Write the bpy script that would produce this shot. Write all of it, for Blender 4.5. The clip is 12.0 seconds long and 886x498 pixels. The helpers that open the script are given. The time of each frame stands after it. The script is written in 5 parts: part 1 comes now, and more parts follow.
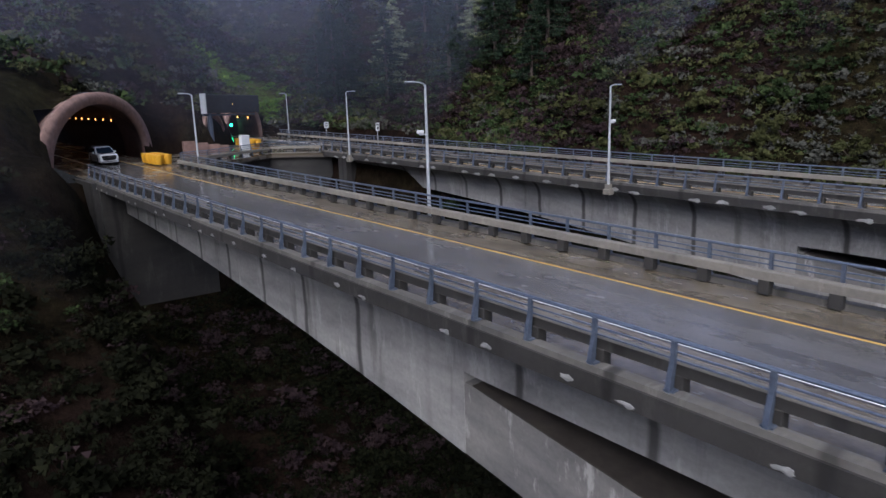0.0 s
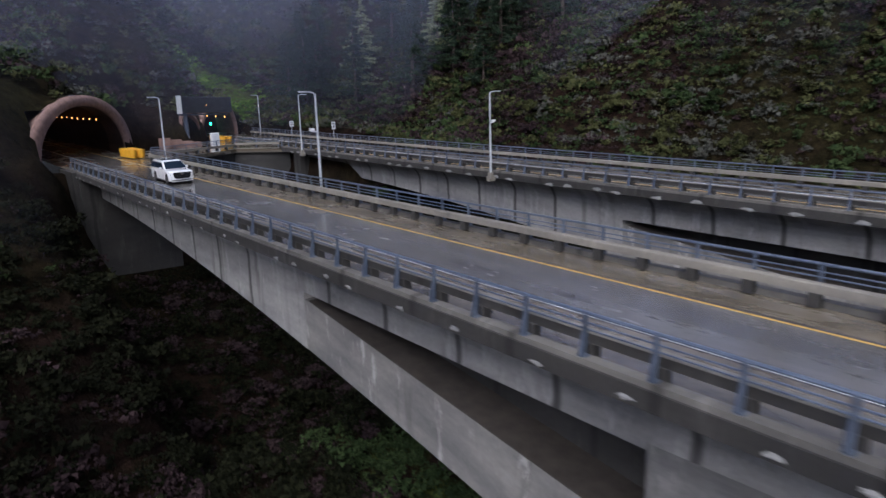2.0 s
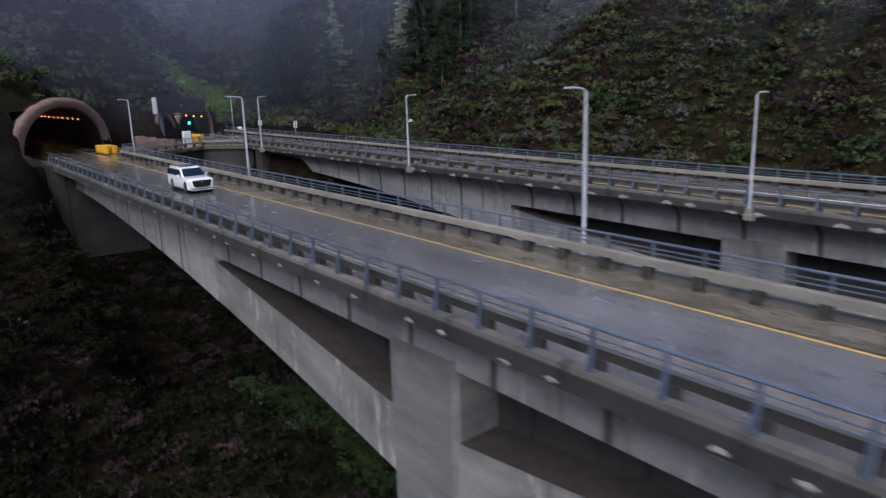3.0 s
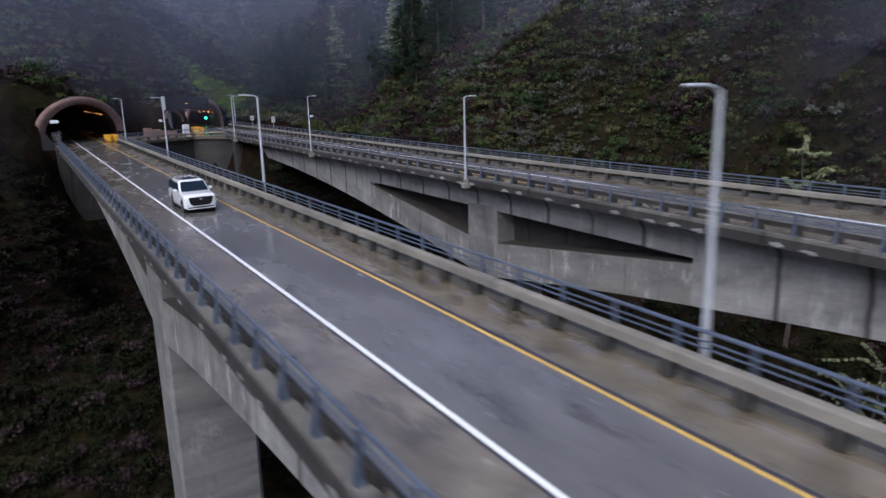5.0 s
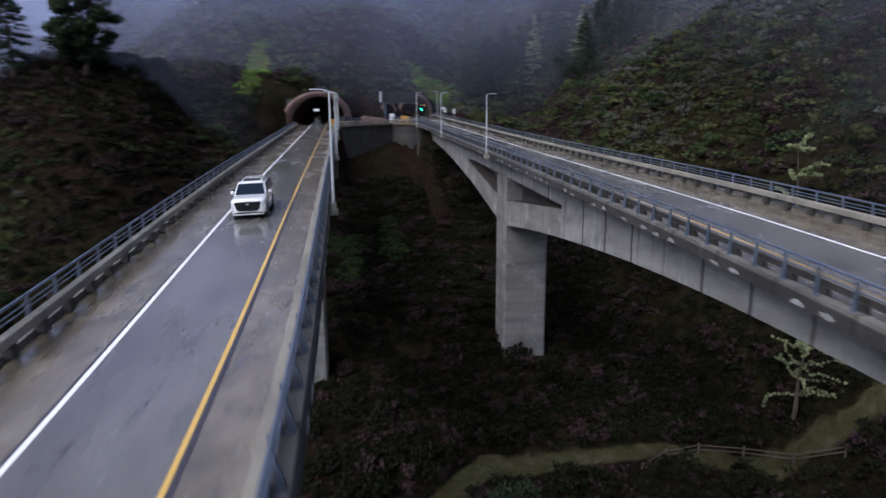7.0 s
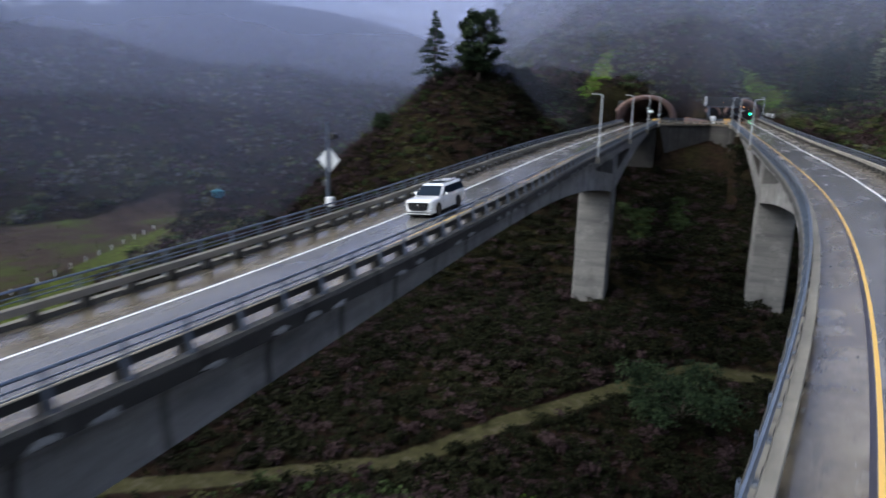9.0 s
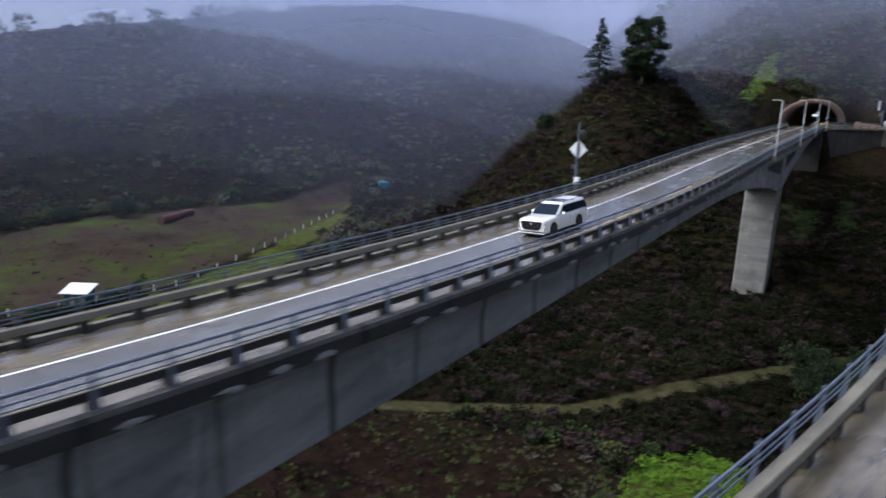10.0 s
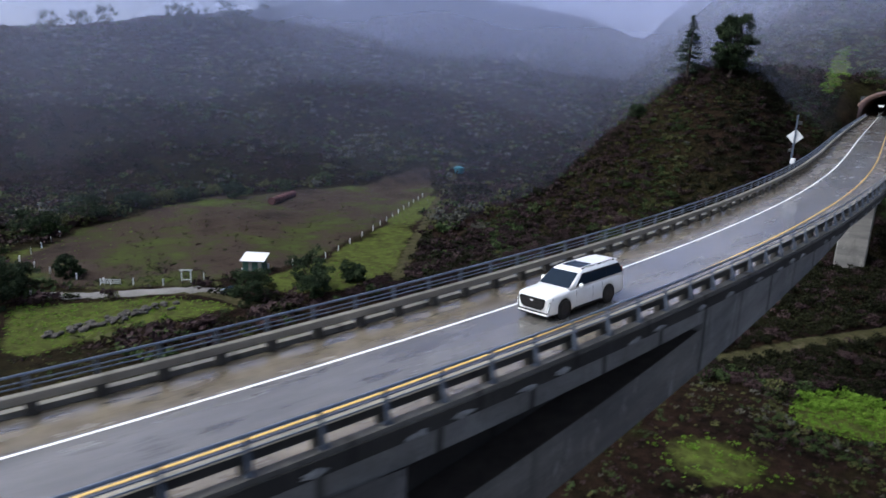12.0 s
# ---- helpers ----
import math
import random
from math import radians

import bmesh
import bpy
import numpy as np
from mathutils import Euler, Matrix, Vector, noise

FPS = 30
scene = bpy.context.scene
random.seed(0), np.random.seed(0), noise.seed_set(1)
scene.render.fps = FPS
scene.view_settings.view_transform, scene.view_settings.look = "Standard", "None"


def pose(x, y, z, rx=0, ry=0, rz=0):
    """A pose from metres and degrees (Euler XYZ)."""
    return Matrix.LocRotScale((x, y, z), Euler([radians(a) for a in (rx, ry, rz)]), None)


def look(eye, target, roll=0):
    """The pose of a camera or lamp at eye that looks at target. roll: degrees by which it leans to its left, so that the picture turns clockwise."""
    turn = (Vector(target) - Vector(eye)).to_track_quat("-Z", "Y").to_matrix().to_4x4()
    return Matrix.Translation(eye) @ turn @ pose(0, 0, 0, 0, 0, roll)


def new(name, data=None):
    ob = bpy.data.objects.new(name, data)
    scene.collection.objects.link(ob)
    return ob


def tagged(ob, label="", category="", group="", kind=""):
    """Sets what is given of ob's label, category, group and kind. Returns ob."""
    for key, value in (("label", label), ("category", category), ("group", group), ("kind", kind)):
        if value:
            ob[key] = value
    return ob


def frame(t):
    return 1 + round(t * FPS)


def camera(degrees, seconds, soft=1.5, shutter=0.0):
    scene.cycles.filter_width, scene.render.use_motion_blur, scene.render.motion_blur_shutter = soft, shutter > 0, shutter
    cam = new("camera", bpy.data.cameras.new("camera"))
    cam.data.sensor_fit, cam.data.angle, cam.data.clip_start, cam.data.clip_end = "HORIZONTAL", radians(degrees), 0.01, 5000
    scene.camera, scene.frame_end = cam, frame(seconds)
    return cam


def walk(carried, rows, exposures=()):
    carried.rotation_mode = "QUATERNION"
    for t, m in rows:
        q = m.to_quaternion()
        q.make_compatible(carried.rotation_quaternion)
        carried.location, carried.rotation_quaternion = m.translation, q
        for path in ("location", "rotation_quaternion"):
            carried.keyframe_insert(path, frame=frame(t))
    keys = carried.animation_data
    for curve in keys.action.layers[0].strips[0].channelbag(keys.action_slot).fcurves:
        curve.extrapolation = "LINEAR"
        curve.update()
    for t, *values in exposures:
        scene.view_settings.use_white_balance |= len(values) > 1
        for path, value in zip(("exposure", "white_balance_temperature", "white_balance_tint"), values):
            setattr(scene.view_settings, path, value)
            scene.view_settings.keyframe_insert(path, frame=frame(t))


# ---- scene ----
# the camera: a drone that slides over two curved viaducts below a tunnelled hill
cam = camera(68.5, 12.0, shutter=0.5)
ROWS = [
    (0.0, 0.255, -0.156, 6.845, 78.048, 1.708, -40.659),
    (0.5, 0.168, -1.604, 6.769, 78.02, 1.716, -40.597),
    (1.0, -0.029, -4.336, 6.645, 77.993, 1.716, -40.556),
    (1.5, -0.406, -8.632, 6.601, 77.954, 1.716, -40.525),
    (2.0, -0.87, -14.013, 6.897, 77.915, 1.707, -40.524),
    (2.5, -1.072, -19.996, 7.089, 77.876, 1.718, -40.513),
    (3.0, -0.941, -26.507, 6.875, 77.828, 1.729, -40.501),
    (3.5, -0.148, -33.002, 6.769, 77.728, 1.72, -40.51),
    (5.5, 10.184, -63.119, 6.062, 77.857, 1.374, -29.839),
    (6.0, 13.85, -71.369, 5.825, 77.848, 1.168, -24.959),
    (6.5, 17.281, -79.89, 5.575, 77.845, 0.779, -17.805),
    (8.5, 29.604, -116.192, 4.672, 77.849, -1.182, 12.943),
    (9.0, 30.465, -125.398, 4.491, 77.827, -1.541, 20.051),
    (9.5, 30.345, -134.478, 4.425, 77.687, -1.892, 26.48),
    (10.0, 28.912, -143.048, 4.494, 77.452, -2.124, 31.522),
    (10.5, 26.702, -151.038, 4.406, 77.52, -2.309, 33.205),
    (11.0, 23.546, -158.142, 4.383, 77.585, -2.332, 33.232),
    (11.5, 20.011, -164.611, 4.375, 77.383, -2.319, 33.14),
    (12.0, 16.273, -171.099, 4.456, 76.342, -2.334, 33.017),
]

walk(cam, [(t, pose(x, y, z, rx, ry, rz)) for t, x, y, z, rx, ry, rz in ROWS], exposures=[(0.0, 0.26, 5800, 12), (3.5, 0.26, 5750, 12), (6.5, 0.28, 5700, 12), (8.5, 0.66, 5950, 4), (12.0, 0.75, 5950, 6)])

# ---- light: a dim overcast day after rain ----
world = bpy.data.worlds.new("overcast")
scene.world = world
world.use_nodes = True
wn = world.node_tree.nodes
sky = wn.new("ShaderNodeTexSky")
sky.sky_type = "NISHITA"
sky.sun_disc = False
sky.sun_elevation = radians(48)
sky.sun_rotation = radians(-122)
sky.air_density = 0.6
sky.dust_density = 5.0
sky.ozone_density = 1.5
wn["Background"].inputs["Strength"].default_value = 0.15
grey = wn.new("ShaderNodeHueSaturation")
grey.inputs["Saturation"].default_value = 0.75
world.node_tree.links.new(sky.outputs[0], grey.inputs["Color"])
world.node_tree.links.new(grey.outputs[0], wn["Background"].inputs["Color"])
sun = new("sun", bpy.data.lights.new("sun", "SUN"))
sun.data.energy, sun.data.angle, sun.data.color = 1.1, radians(55), (1.0, 0.98, 0.96)
sun.matrix_world = look((0, 0, 0), (math.sin(radians(122)) * math.cos(radians(48)), -math.cos(radians(122)) * math.cos(radians(48)), -math.sin(radians(48))))


# ---- materials ----
def ramp(nt, fac, stops):
    n = nt.nodes.new("ShaderNodeValToRGB")
    while len(n.color_ramp.elements) < len(stops):
        n.color_ramp.elements.new(0.5)
    for e, (p, c) in zip(n.color_ramp.elements, stops):
        e.position, e.color = p, (*c, 1)
    nt.links.new(fac, n.inputs[0])
    return n.outputs[0]


def noise_of(nt, vec, scale, detail=4, rough=0.6):
    n = nt.nodes.new("ShaderNodeTexNoise")
    n.inputs["Scale"].default_value, n.inputs["Detail"].default_value, n.inputs["Roughness"].default_value = scale, detail, rough
    if vec is not None:
        nt.links.new(vec, n.inputs["Vector"])
    return n.outputs[0]


def mapped(nt, vec, scale):
    n = nt.nodes.new("ShaderNodeMapping")
    n.inputs["Scale"].default_value = scale
    nt.links.new(vec, n.inputs["Vector"])
    return n.outputs[0]


def math_of(nt, op, a, b=0.0, clamp=False):
    n = nt.nodes.new("ShaderNodeMath")
    n.operation, n.use_clamp = op, clamp
    for i, q in enumerate((a, b)):
        if isinstance(q, (int, float)):
            n.inputs[i].default_value = q
        else:
            nt.links.new(q, n.inputs[i])
    return n.outputs[0]


def mix_of(nt, fac, a, b, mode="MIX"):
    n = nt.nodes.new("ShaderNodeMix")
    n.data_type, n.blend_type = "RGBA", mode
    for i, q in ((0, fac), (6, a), (7, b)):
        if isinstance(q, (int, float)):
            n.inputs[i].default_value = q
        elif isinstance(q, tuple):
            n.inputs[i].default_value = (*q, 1)
        else:
            nt.links.new(q, n.inputs[i])
    return n.outputs[2]


def bump_of(nt, bsdf, height, strength=0.3, distance=0.05):
    n = nt.nodes.new("ShaderNodeBump")
    n.inputs["Strength"].default_value, n.inputs["Distance"].default_value = strength, distance
    nt.links.new(height, n.inputs["Height"])
    nt.links.new(n.outputs[0], bsdf.inputs["Normal"])


def start(name, rough=0.7, metal=0.0):
    m = bpy.data.materials.new(name)
    m.use_nodes = True
    nt = m.node_tree
    b = nt.nodes["Principled BSDF"]
    b.inputs["Roughness"].default_value, b.inputs["Metallic"].default_value = rough, metal
    return m, nt, b


def position(nt):
    return nt.nodes.new("ShaderNodeNewGeometry").outputs["Position"]


def simple(name, dark, light, scale=6.0, rough=0.6, metal=0.0, bump=0.15):
    """A surface with two-scale variation between two colours."""
    m, nt, b = start(name, rough, metal)
    p = position(nt)
    f = math_of(nt, "ADD", math_of(nt, "MULTIPLY", noise_of(nt, p, scale), 0.55), math_of(nt, "MULTIPLY", noise_of(nt, p, scale * 0.12, 3), 0.45))
    nt.links.new(ramp(nt, f, [(0.32, dark), (0.68, light)]), b.inputs["Base Color"])
    if bump:
        bump_of(nt, b, noise_of(nt, p, scale * 5), bump, 0.01)
    return m


def uv_of(nt):
    return nt.nodes.new("ShaderNodeUVMap").outputs[0]


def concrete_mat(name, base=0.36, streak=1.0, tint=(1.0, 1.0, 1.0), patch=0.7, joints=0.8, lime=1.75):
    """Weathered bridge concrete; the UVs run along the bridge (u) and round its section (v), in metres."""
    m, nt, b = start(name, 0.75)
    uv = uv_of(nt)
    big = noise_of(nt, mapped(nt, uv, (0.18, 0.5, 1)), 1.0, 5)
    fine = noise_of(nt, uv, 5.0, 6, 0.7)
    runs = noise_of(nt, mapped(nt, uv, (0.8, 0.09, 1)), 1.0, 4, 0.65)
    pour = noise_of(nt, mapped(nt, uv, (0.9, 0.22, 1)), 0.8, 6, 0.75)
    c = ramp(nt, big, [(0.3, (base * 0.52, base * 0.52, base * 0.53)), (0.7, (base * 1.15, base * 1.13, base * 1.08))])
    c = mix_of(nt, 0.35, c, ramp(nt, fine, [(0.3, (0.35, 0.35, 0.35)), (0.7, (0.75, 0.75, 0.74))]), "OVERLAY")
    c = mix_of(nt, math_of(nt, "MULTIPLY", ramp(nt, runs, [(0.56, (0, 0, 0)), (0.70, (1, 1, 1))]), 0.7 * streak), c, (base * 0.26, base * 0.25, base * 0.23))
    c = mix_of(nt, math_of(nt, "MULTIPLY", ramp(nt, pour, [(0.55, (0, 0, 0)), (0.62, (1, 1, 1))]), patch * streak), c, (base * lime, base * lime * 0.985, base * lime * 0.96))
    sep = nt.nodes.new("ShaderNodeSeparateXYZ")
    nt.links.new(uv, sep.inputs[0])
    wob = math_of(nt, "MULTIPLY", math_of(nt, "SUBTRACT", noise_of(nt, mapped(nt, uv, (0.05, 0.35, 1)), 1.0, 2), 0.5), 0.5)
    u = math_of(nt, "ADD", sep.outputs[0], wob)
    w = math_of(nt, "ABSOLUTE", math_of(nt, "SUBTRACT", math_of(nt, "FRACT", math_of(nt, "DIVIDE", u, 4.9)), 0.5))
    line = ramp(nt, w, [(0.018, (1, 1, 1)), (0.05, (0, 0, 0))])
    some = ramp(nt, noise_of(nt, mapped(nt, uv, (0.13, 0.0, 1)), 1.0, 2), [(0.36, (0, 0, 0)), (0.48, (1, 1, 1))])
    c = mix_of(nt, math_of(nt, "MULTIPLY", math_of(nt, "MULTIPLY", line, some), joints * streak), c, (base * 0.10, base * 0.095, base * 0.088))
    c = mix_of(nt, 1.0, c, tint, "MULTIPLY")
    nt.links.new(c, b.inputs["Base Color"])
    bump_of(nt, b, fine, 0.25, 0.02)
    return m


def road_mat():
    """Wet old concrete carriageway: a darker lane, browner shoulders, patches and damp sheen. v is the offset from the lane's middle."""
    m, nt, b = start("wet_road", 0.4)
    uv = uv_of(nt)
    sep = nt.nodes.new("ShaderNodeSeparateXYZ")
    nt.links.new(uv, sep.inputs[0])
    far = math_of(nt, "DIVIDE", math_of(nt, "ABSOLUTE", sep.outputs[1]), 10.0)
    lane = ramp(nt, far, [(0.165, (1, 1, 1)), (0.205, (0, 0, 0))])
    big = noise_of(nt, mapped(nt, uv, (0.10, 0.35, 1)), 1.0, 5)
    pat = noise_of(nt, mapped(nt, uv, (0.5, 0.7, 1)), 1.0, 4)
    fine = noise_of(nt, uv, 9.0, 6, 0.75)
    lanec = ramp(nt, big, [(0.3, (0.068, 0.064, 0.060)), (0.7, (0.158, 0.149, 0.136))])
    shc = ramp(nt, pat, [(0.3, (0.072, 0.058, 0.040)), (0.7, (0.20, 0.170, 0.124))])
    c = mix_of(nt, lane, shc, lanec)
    c = mix_of(nt, 0.35, c, ramp(nt, fine, [(0.3, (0.36, 0.36, 0.36)), (0.7, (0.68, 0.68, 0.68))]), "OVERLAY")
    stain = noise_of(nt, mapped(nt, uv, (0.22, 0.9, 1)), 1.0, 5, 0.7)
    c = mix_of(nt, math_of(nt, "MULTIPLY", ramp(nt, stain, [(0.56, (0, 0, 0)), (0.66, (1, 1, 1))]), 0.75), c, (0.04, 0.035, 0.031))
    nt.links.new(c, b.inputs["Base Color"])
    wet = noise_of(nt, mapped(nt, uv, (0.16, 0.5, 1)), 1.0, 4)
    r = math_of(nt, "ADD", math_of(nt, "MULTIPLY", ramp(nt, wet, [(0.35, (0.0, 0, 0)), (0.65, (1, 1, 1))]), 0.24), math_of(nt, "ADD", math_of(nt, "MULTIPLY", lane, -0.04), 0.12))
    nt.links.new(r, b.inputs["Roughness"])
    b.inputs["Coat Weight"].default_value, b.inputs["Coat Roughness"].default_value = 0.45, 0.18
    bump_of(nt, b, fine, 0.2, 0.006)
    return m


def ground_mat():
    """Hill soil under scrub: brown-purple dead brush, damp green grass, dry straw."""
    m, nt, b = start("hill_ground", 0.95)
    p = position(nt)
    big, mid, fine = noise_of(nt, p, 0.018, 5), noise_of(nt, p, 0.11, 5, 0.65), noise_of(nt, p, 1.3, 6, 0.75)
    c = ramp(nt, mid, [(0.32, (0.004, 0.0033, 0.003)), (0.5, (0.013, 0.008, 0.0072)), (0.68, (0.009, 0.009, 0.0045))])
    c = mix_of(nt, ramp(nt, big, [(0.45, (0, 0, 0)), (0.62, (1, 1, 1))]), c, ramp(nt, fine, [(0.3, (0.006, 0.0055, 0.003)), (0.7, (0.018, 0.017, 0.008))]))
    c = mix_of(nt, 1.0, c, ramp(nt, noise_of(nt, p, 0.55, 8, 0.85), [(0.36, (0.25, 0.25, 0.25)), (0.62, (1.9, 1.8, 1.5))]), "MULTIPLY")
    at = nt.nodes.new("ShaderNodeAttribute")
    at.attribute_name = "cover"
    sp = nt.nodes.new("ShaderNodeSeparateColor")
    nt.links.new(at.outputs["Color"], sp.inputs[0])
    grass = ramp(nt, noise_of(nt, p, 0.5, 6, 0.7), [(0.3, (0.032, 0.030, 0.014)), (0.5, (0.056, 0.068, 0.017)), (0.72, (0.090, 0.115, 0.024))])
    field = ramp(nt, noise_of(nt, p, 0.045, 7, 0.72), [(0.34, (0.022, 0.016, 0.014)), (0.49, (0.046, 0.034, 0.028)), (0.55, (0.040, 0.043, 0.018)), (0.66, (0.055, 0.074, 0.018))])
    dirt = ramp(nt, noise_of(nt, p, 0.8, 5), [(0.3, (0.034, 0.029, 0.018)), (0.5, (0.044, 0.043, 0.019)), (0.7, (0.072, 0.062, 0.042))])
    e = noise_of(nt, p, 0.35, 5, 0.7)
    for ch, col in ((0, grass), (1, field), (2, dirt)):
        f = math_of(nt, "ADD", sp.outputs[ch], math_of(nt, "MULTIPLY", math_of(nt, "SUBTRACT", e, 0.5), 0.7))
        c = mix_of(nt, ramp(nt, f, [(0.4, (0, 0, 0)), (0.6, (1, 1, 1))]), c, col)
    nt.links.new(c, b.inputs["Base Color"])
    b.inputs["Specular IOR Level"].default_value = 0.03
    bump_of(nt, b, fine, 0.8, 0.4)
    return m


def leaf_mat(name, dark, mid, light, patch=0.05):
    """Leaves: every leaf its own shade, whole patches greener or browner."""
    m, nt, b = start(name, 0.8)
    isl = nt.nodes.new("ShaderNodeNewGeometry")
    f = math_of(nt, "ADD", math_of(nt, "MULTIPLY", isl.outputs["Random Per Island"], 0.3), math_of(nt, "MULTIPLY", noise_of(nt, isl.outputs["Position"], patch, 3), 0.85))
    nt.links.new(ramp(nt, f, [(0.3, dark), (0.58, mid), (0.85, light)]), b.inputs["Base Color"])
    b.inputs["Specular IOR Level"].default_value = 0.05
    soft = nt.nodes.new("ShaderNodeVectorMath")
    soft.operation = "ADD"
    nt.links.new(isl.outputs["Normal"], soft.inputs[0])
    soft.inputs[1].default_value = (0.0, 0.0, 0.8)
    unit = nt.nodes.new("ShaderNodeVectorMath")
    unit.operation = "NORMALIZE"
    nt.links.new(soft.outputs[0], unit.inputs[0])
    nt.links.new(unit.outputs[0], b.inputs["Normal"])
    return m


def paint(name, colour, rough=0.35, metal=0.0, coat=0.0, emit=0.0):
    m, nt, b = start(name, rough, metal)
    p = position(nt)
    lo = tuple(q * 0.88 for q in colour)
    nt.links.new(ramp(nt, noise_of(nt, p, 3.0, 5), [(0.3, lo), (0.7, colour)]), b.inputs["Base Color"])
    b.inputs["Coat Weight"].default_value = coat
    if emit:
        b.inputs["Emission Color"].default_value, b.inputs["Emission Strength"].default_value = (*colour, 1), emit
    return m


def line_mat(name, colour, worn):
    """Thermoplastic road paint, scuffed through here and there."""
    m, nt, b = start(name, 0.5)
    uv = uv_of(nt)
    f = noise_of(nt, mapped(nt, uv, (0.8, 4, 1)), 2.0, 6, 0.8)
    nt.links.new(ramp(nt, f, [(0.25, worn), (0.42, colour)]), b.inputs["Base Color"])
    return m


CONCRETE = concrete_mat("bridge_concrete", 0.30, 0.85, (1.0, 0.98, 0.96), 0.4, 1.0)
CHORD = concrete_mat("patched_concrete", 0.22, 1.0, (1.0, 0.97, 0.93), 0.9, 0.0, 1.9)
LEDGE_BROWN = simple("ledge_brown", (0.018, 0.014, 0.011), (0.055, 0.045, 0.036), 1.5, 0.85)
BARRIER = concrete_mat("barrier_concrete", 0.22, 0.8, (1.0, 0.93, 0.80), 0.3, 0.0)
KERB = concrete_mat("kerb_concrete", 0.14, 0.8, (1.0, 0.95, 0.87))
# Wet deck-edge tone; on slot and abutment walls it carries their shade in colour.
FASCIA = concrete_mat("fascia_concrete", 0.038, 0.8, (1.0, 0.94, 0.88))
EFFLORESCENCE = simple("lime_crust", (0.16, 0.16, 0.155), (0.36, 0.355, 0.34), 6.0, 0.9)
PIER = concrete_mat("pier_concrete", 0.19, 0.8, (1.0, 0.98, 0.95), 0.5, 0.0)
ROAD = road_mat()
WHITE_LINE = line_mat("white_line", (0.80, 0.80, 0.80), (0.35, 0.35, 0.34))
YELLOW_LINE = line_mat("yellow_line", (0.60, 0.38, 0.09), (0.30, 0.23, 0.10))
DARK_LINE = line_mat("dark_sealant", (0.03, 0.028, 0.04), (0.10, 0.095, 0.10))
STEEL = simple("galvanised_steel", (0.07, 0.09, 0.135), (0.16, 0.19, 0.245), 8.0, 0.34, 0.4)
POLE = simple("pole_steel", (0.42, 0.45, 0.48), (0.60, 0.62, 0.64), 5.0, 0.45, 0.3)
PORTAL = simple("portal_shotcrete", (0.13, 0.078, 0.064), (0.31, 0.195, 0.16), 1.6, 0.85, 0.0, 0.8)
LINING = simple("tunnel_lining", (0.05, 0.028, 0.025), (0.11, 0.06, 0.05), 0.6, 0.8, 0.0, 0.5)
DARK = simple("black_enclosure", (0.012, 0.013, 0.015), (0.03, 0.032, 0.035), 2.0, 0.5)
YELLOW = simple("yellow_plastic", (0.55, 0.26, 0.01), (0.75, 0.40, 0.02), 2.0, 0.5)
WHITE = simple("white_paint", (0.62, 0.63, 0.64), (0.80, 0.80, 0.80), 2.0, 0.45)
SIGN_BACK = simple("sign_aluminium", (0.50, 0.52, 0.55), (0.66, 0.68, 0.70), 2.0, 0.45, 0.2)
GROUND = ground_mat()
AMBER = paint("amber_lamp", (1.0, 0.36, 0.08), emit=6.0)
GREEN_LAMP = paint("green_signal", (0.05, 1.0, 0.35), emit=10.0)
BARK = simple("bark", (0.035, 0.026, 0.02), (0.09, 0.07, 0.055), 3.0, 0.9, 0.0, 0.6)


# ---- mesh helpers ----
def part(name, me, material, parent=None, label=""):
    """Links a mesh or a bmesh as one object under a thing or a part."""
    if isinstance(me, bmesh.types.BMesh):
        bm, me = me, bpy.data.meshes.new(name)
        bm.to_mesh(me)
        bm.free()
    ob = new(name, me)
    if me and material and not me.materials:
        me.materials.append(material)
    if parent:
        ob.parent = parent
    return tagged(ob, label)


def raw(name, verts, faces, smooth=False):
    me = bpy.data.meshes.new(name)
    me.from_pydata([tuple(map(float, v)) for v in verts], [], [tuple(map(int, f)) for f in faces])
    if smooth:
        me.shade_smooth()
    return me


def box(bm, x0, x1, y0, y1, z0, z1, m=None, bevel=0.0):
    made = bmesh.ops.create_cube(bm, size=1)["verts"]
    for v in made:
        v.co = Vector((x0 + (v.co.x + 0.5) * (x1 - x0), y0 + (v.co.y + 0.5) * (y1 - y0), z0 + (v.co.z + 0.5) * (z1 - z0)))
    if bevel:
        es = list({e for v in made for e in v.link_edges})
        r = bmesh.ops.bevel(bm, geom=es, offset=bevel, segments=1, affect="EDGES")
        made = list({v for f in r["faces"] for v in f.verts} | {v for v in made if v.is_valid})
    if m is not None:
        bmesh.ops.transform(bm, matrix=m, verts=made)
    return made


def tube(bm, a, b, r0, r1=None, seg=8):
    a, b = Vector(a), Vector(b)
    d = b - a
    m = Matrix.Translation((a + b) / 2) @ d.to_track_quat("Z", "Y").to_matrix().to_4x4()
    return bmesh.ops.create_cone(bm, cap_ends=True, segments=seg, radius1=r0, radius2=r0 if r1 is None else r1, depth=d.length, matrix=m)["verts"]


def thing(name, label, category, group="", kind="", at=None):
    ob = new(name)
    ob.empty_display_size = 0.3
    if at is not None:
        ob.matrix_world = at
    return tagged(ob, label, category, group, kind)


# ---- the two alignments: straight from the tunnels, then a spiral into a banked curve on a falling grade ----
def ease(s, a, b):
    u = np.clip((s - a) / (b - a), 0, 1)
    return u * u * (3 - 2 * u)


LAST = 430
STATION = np.arange(LAST, dtype=float)


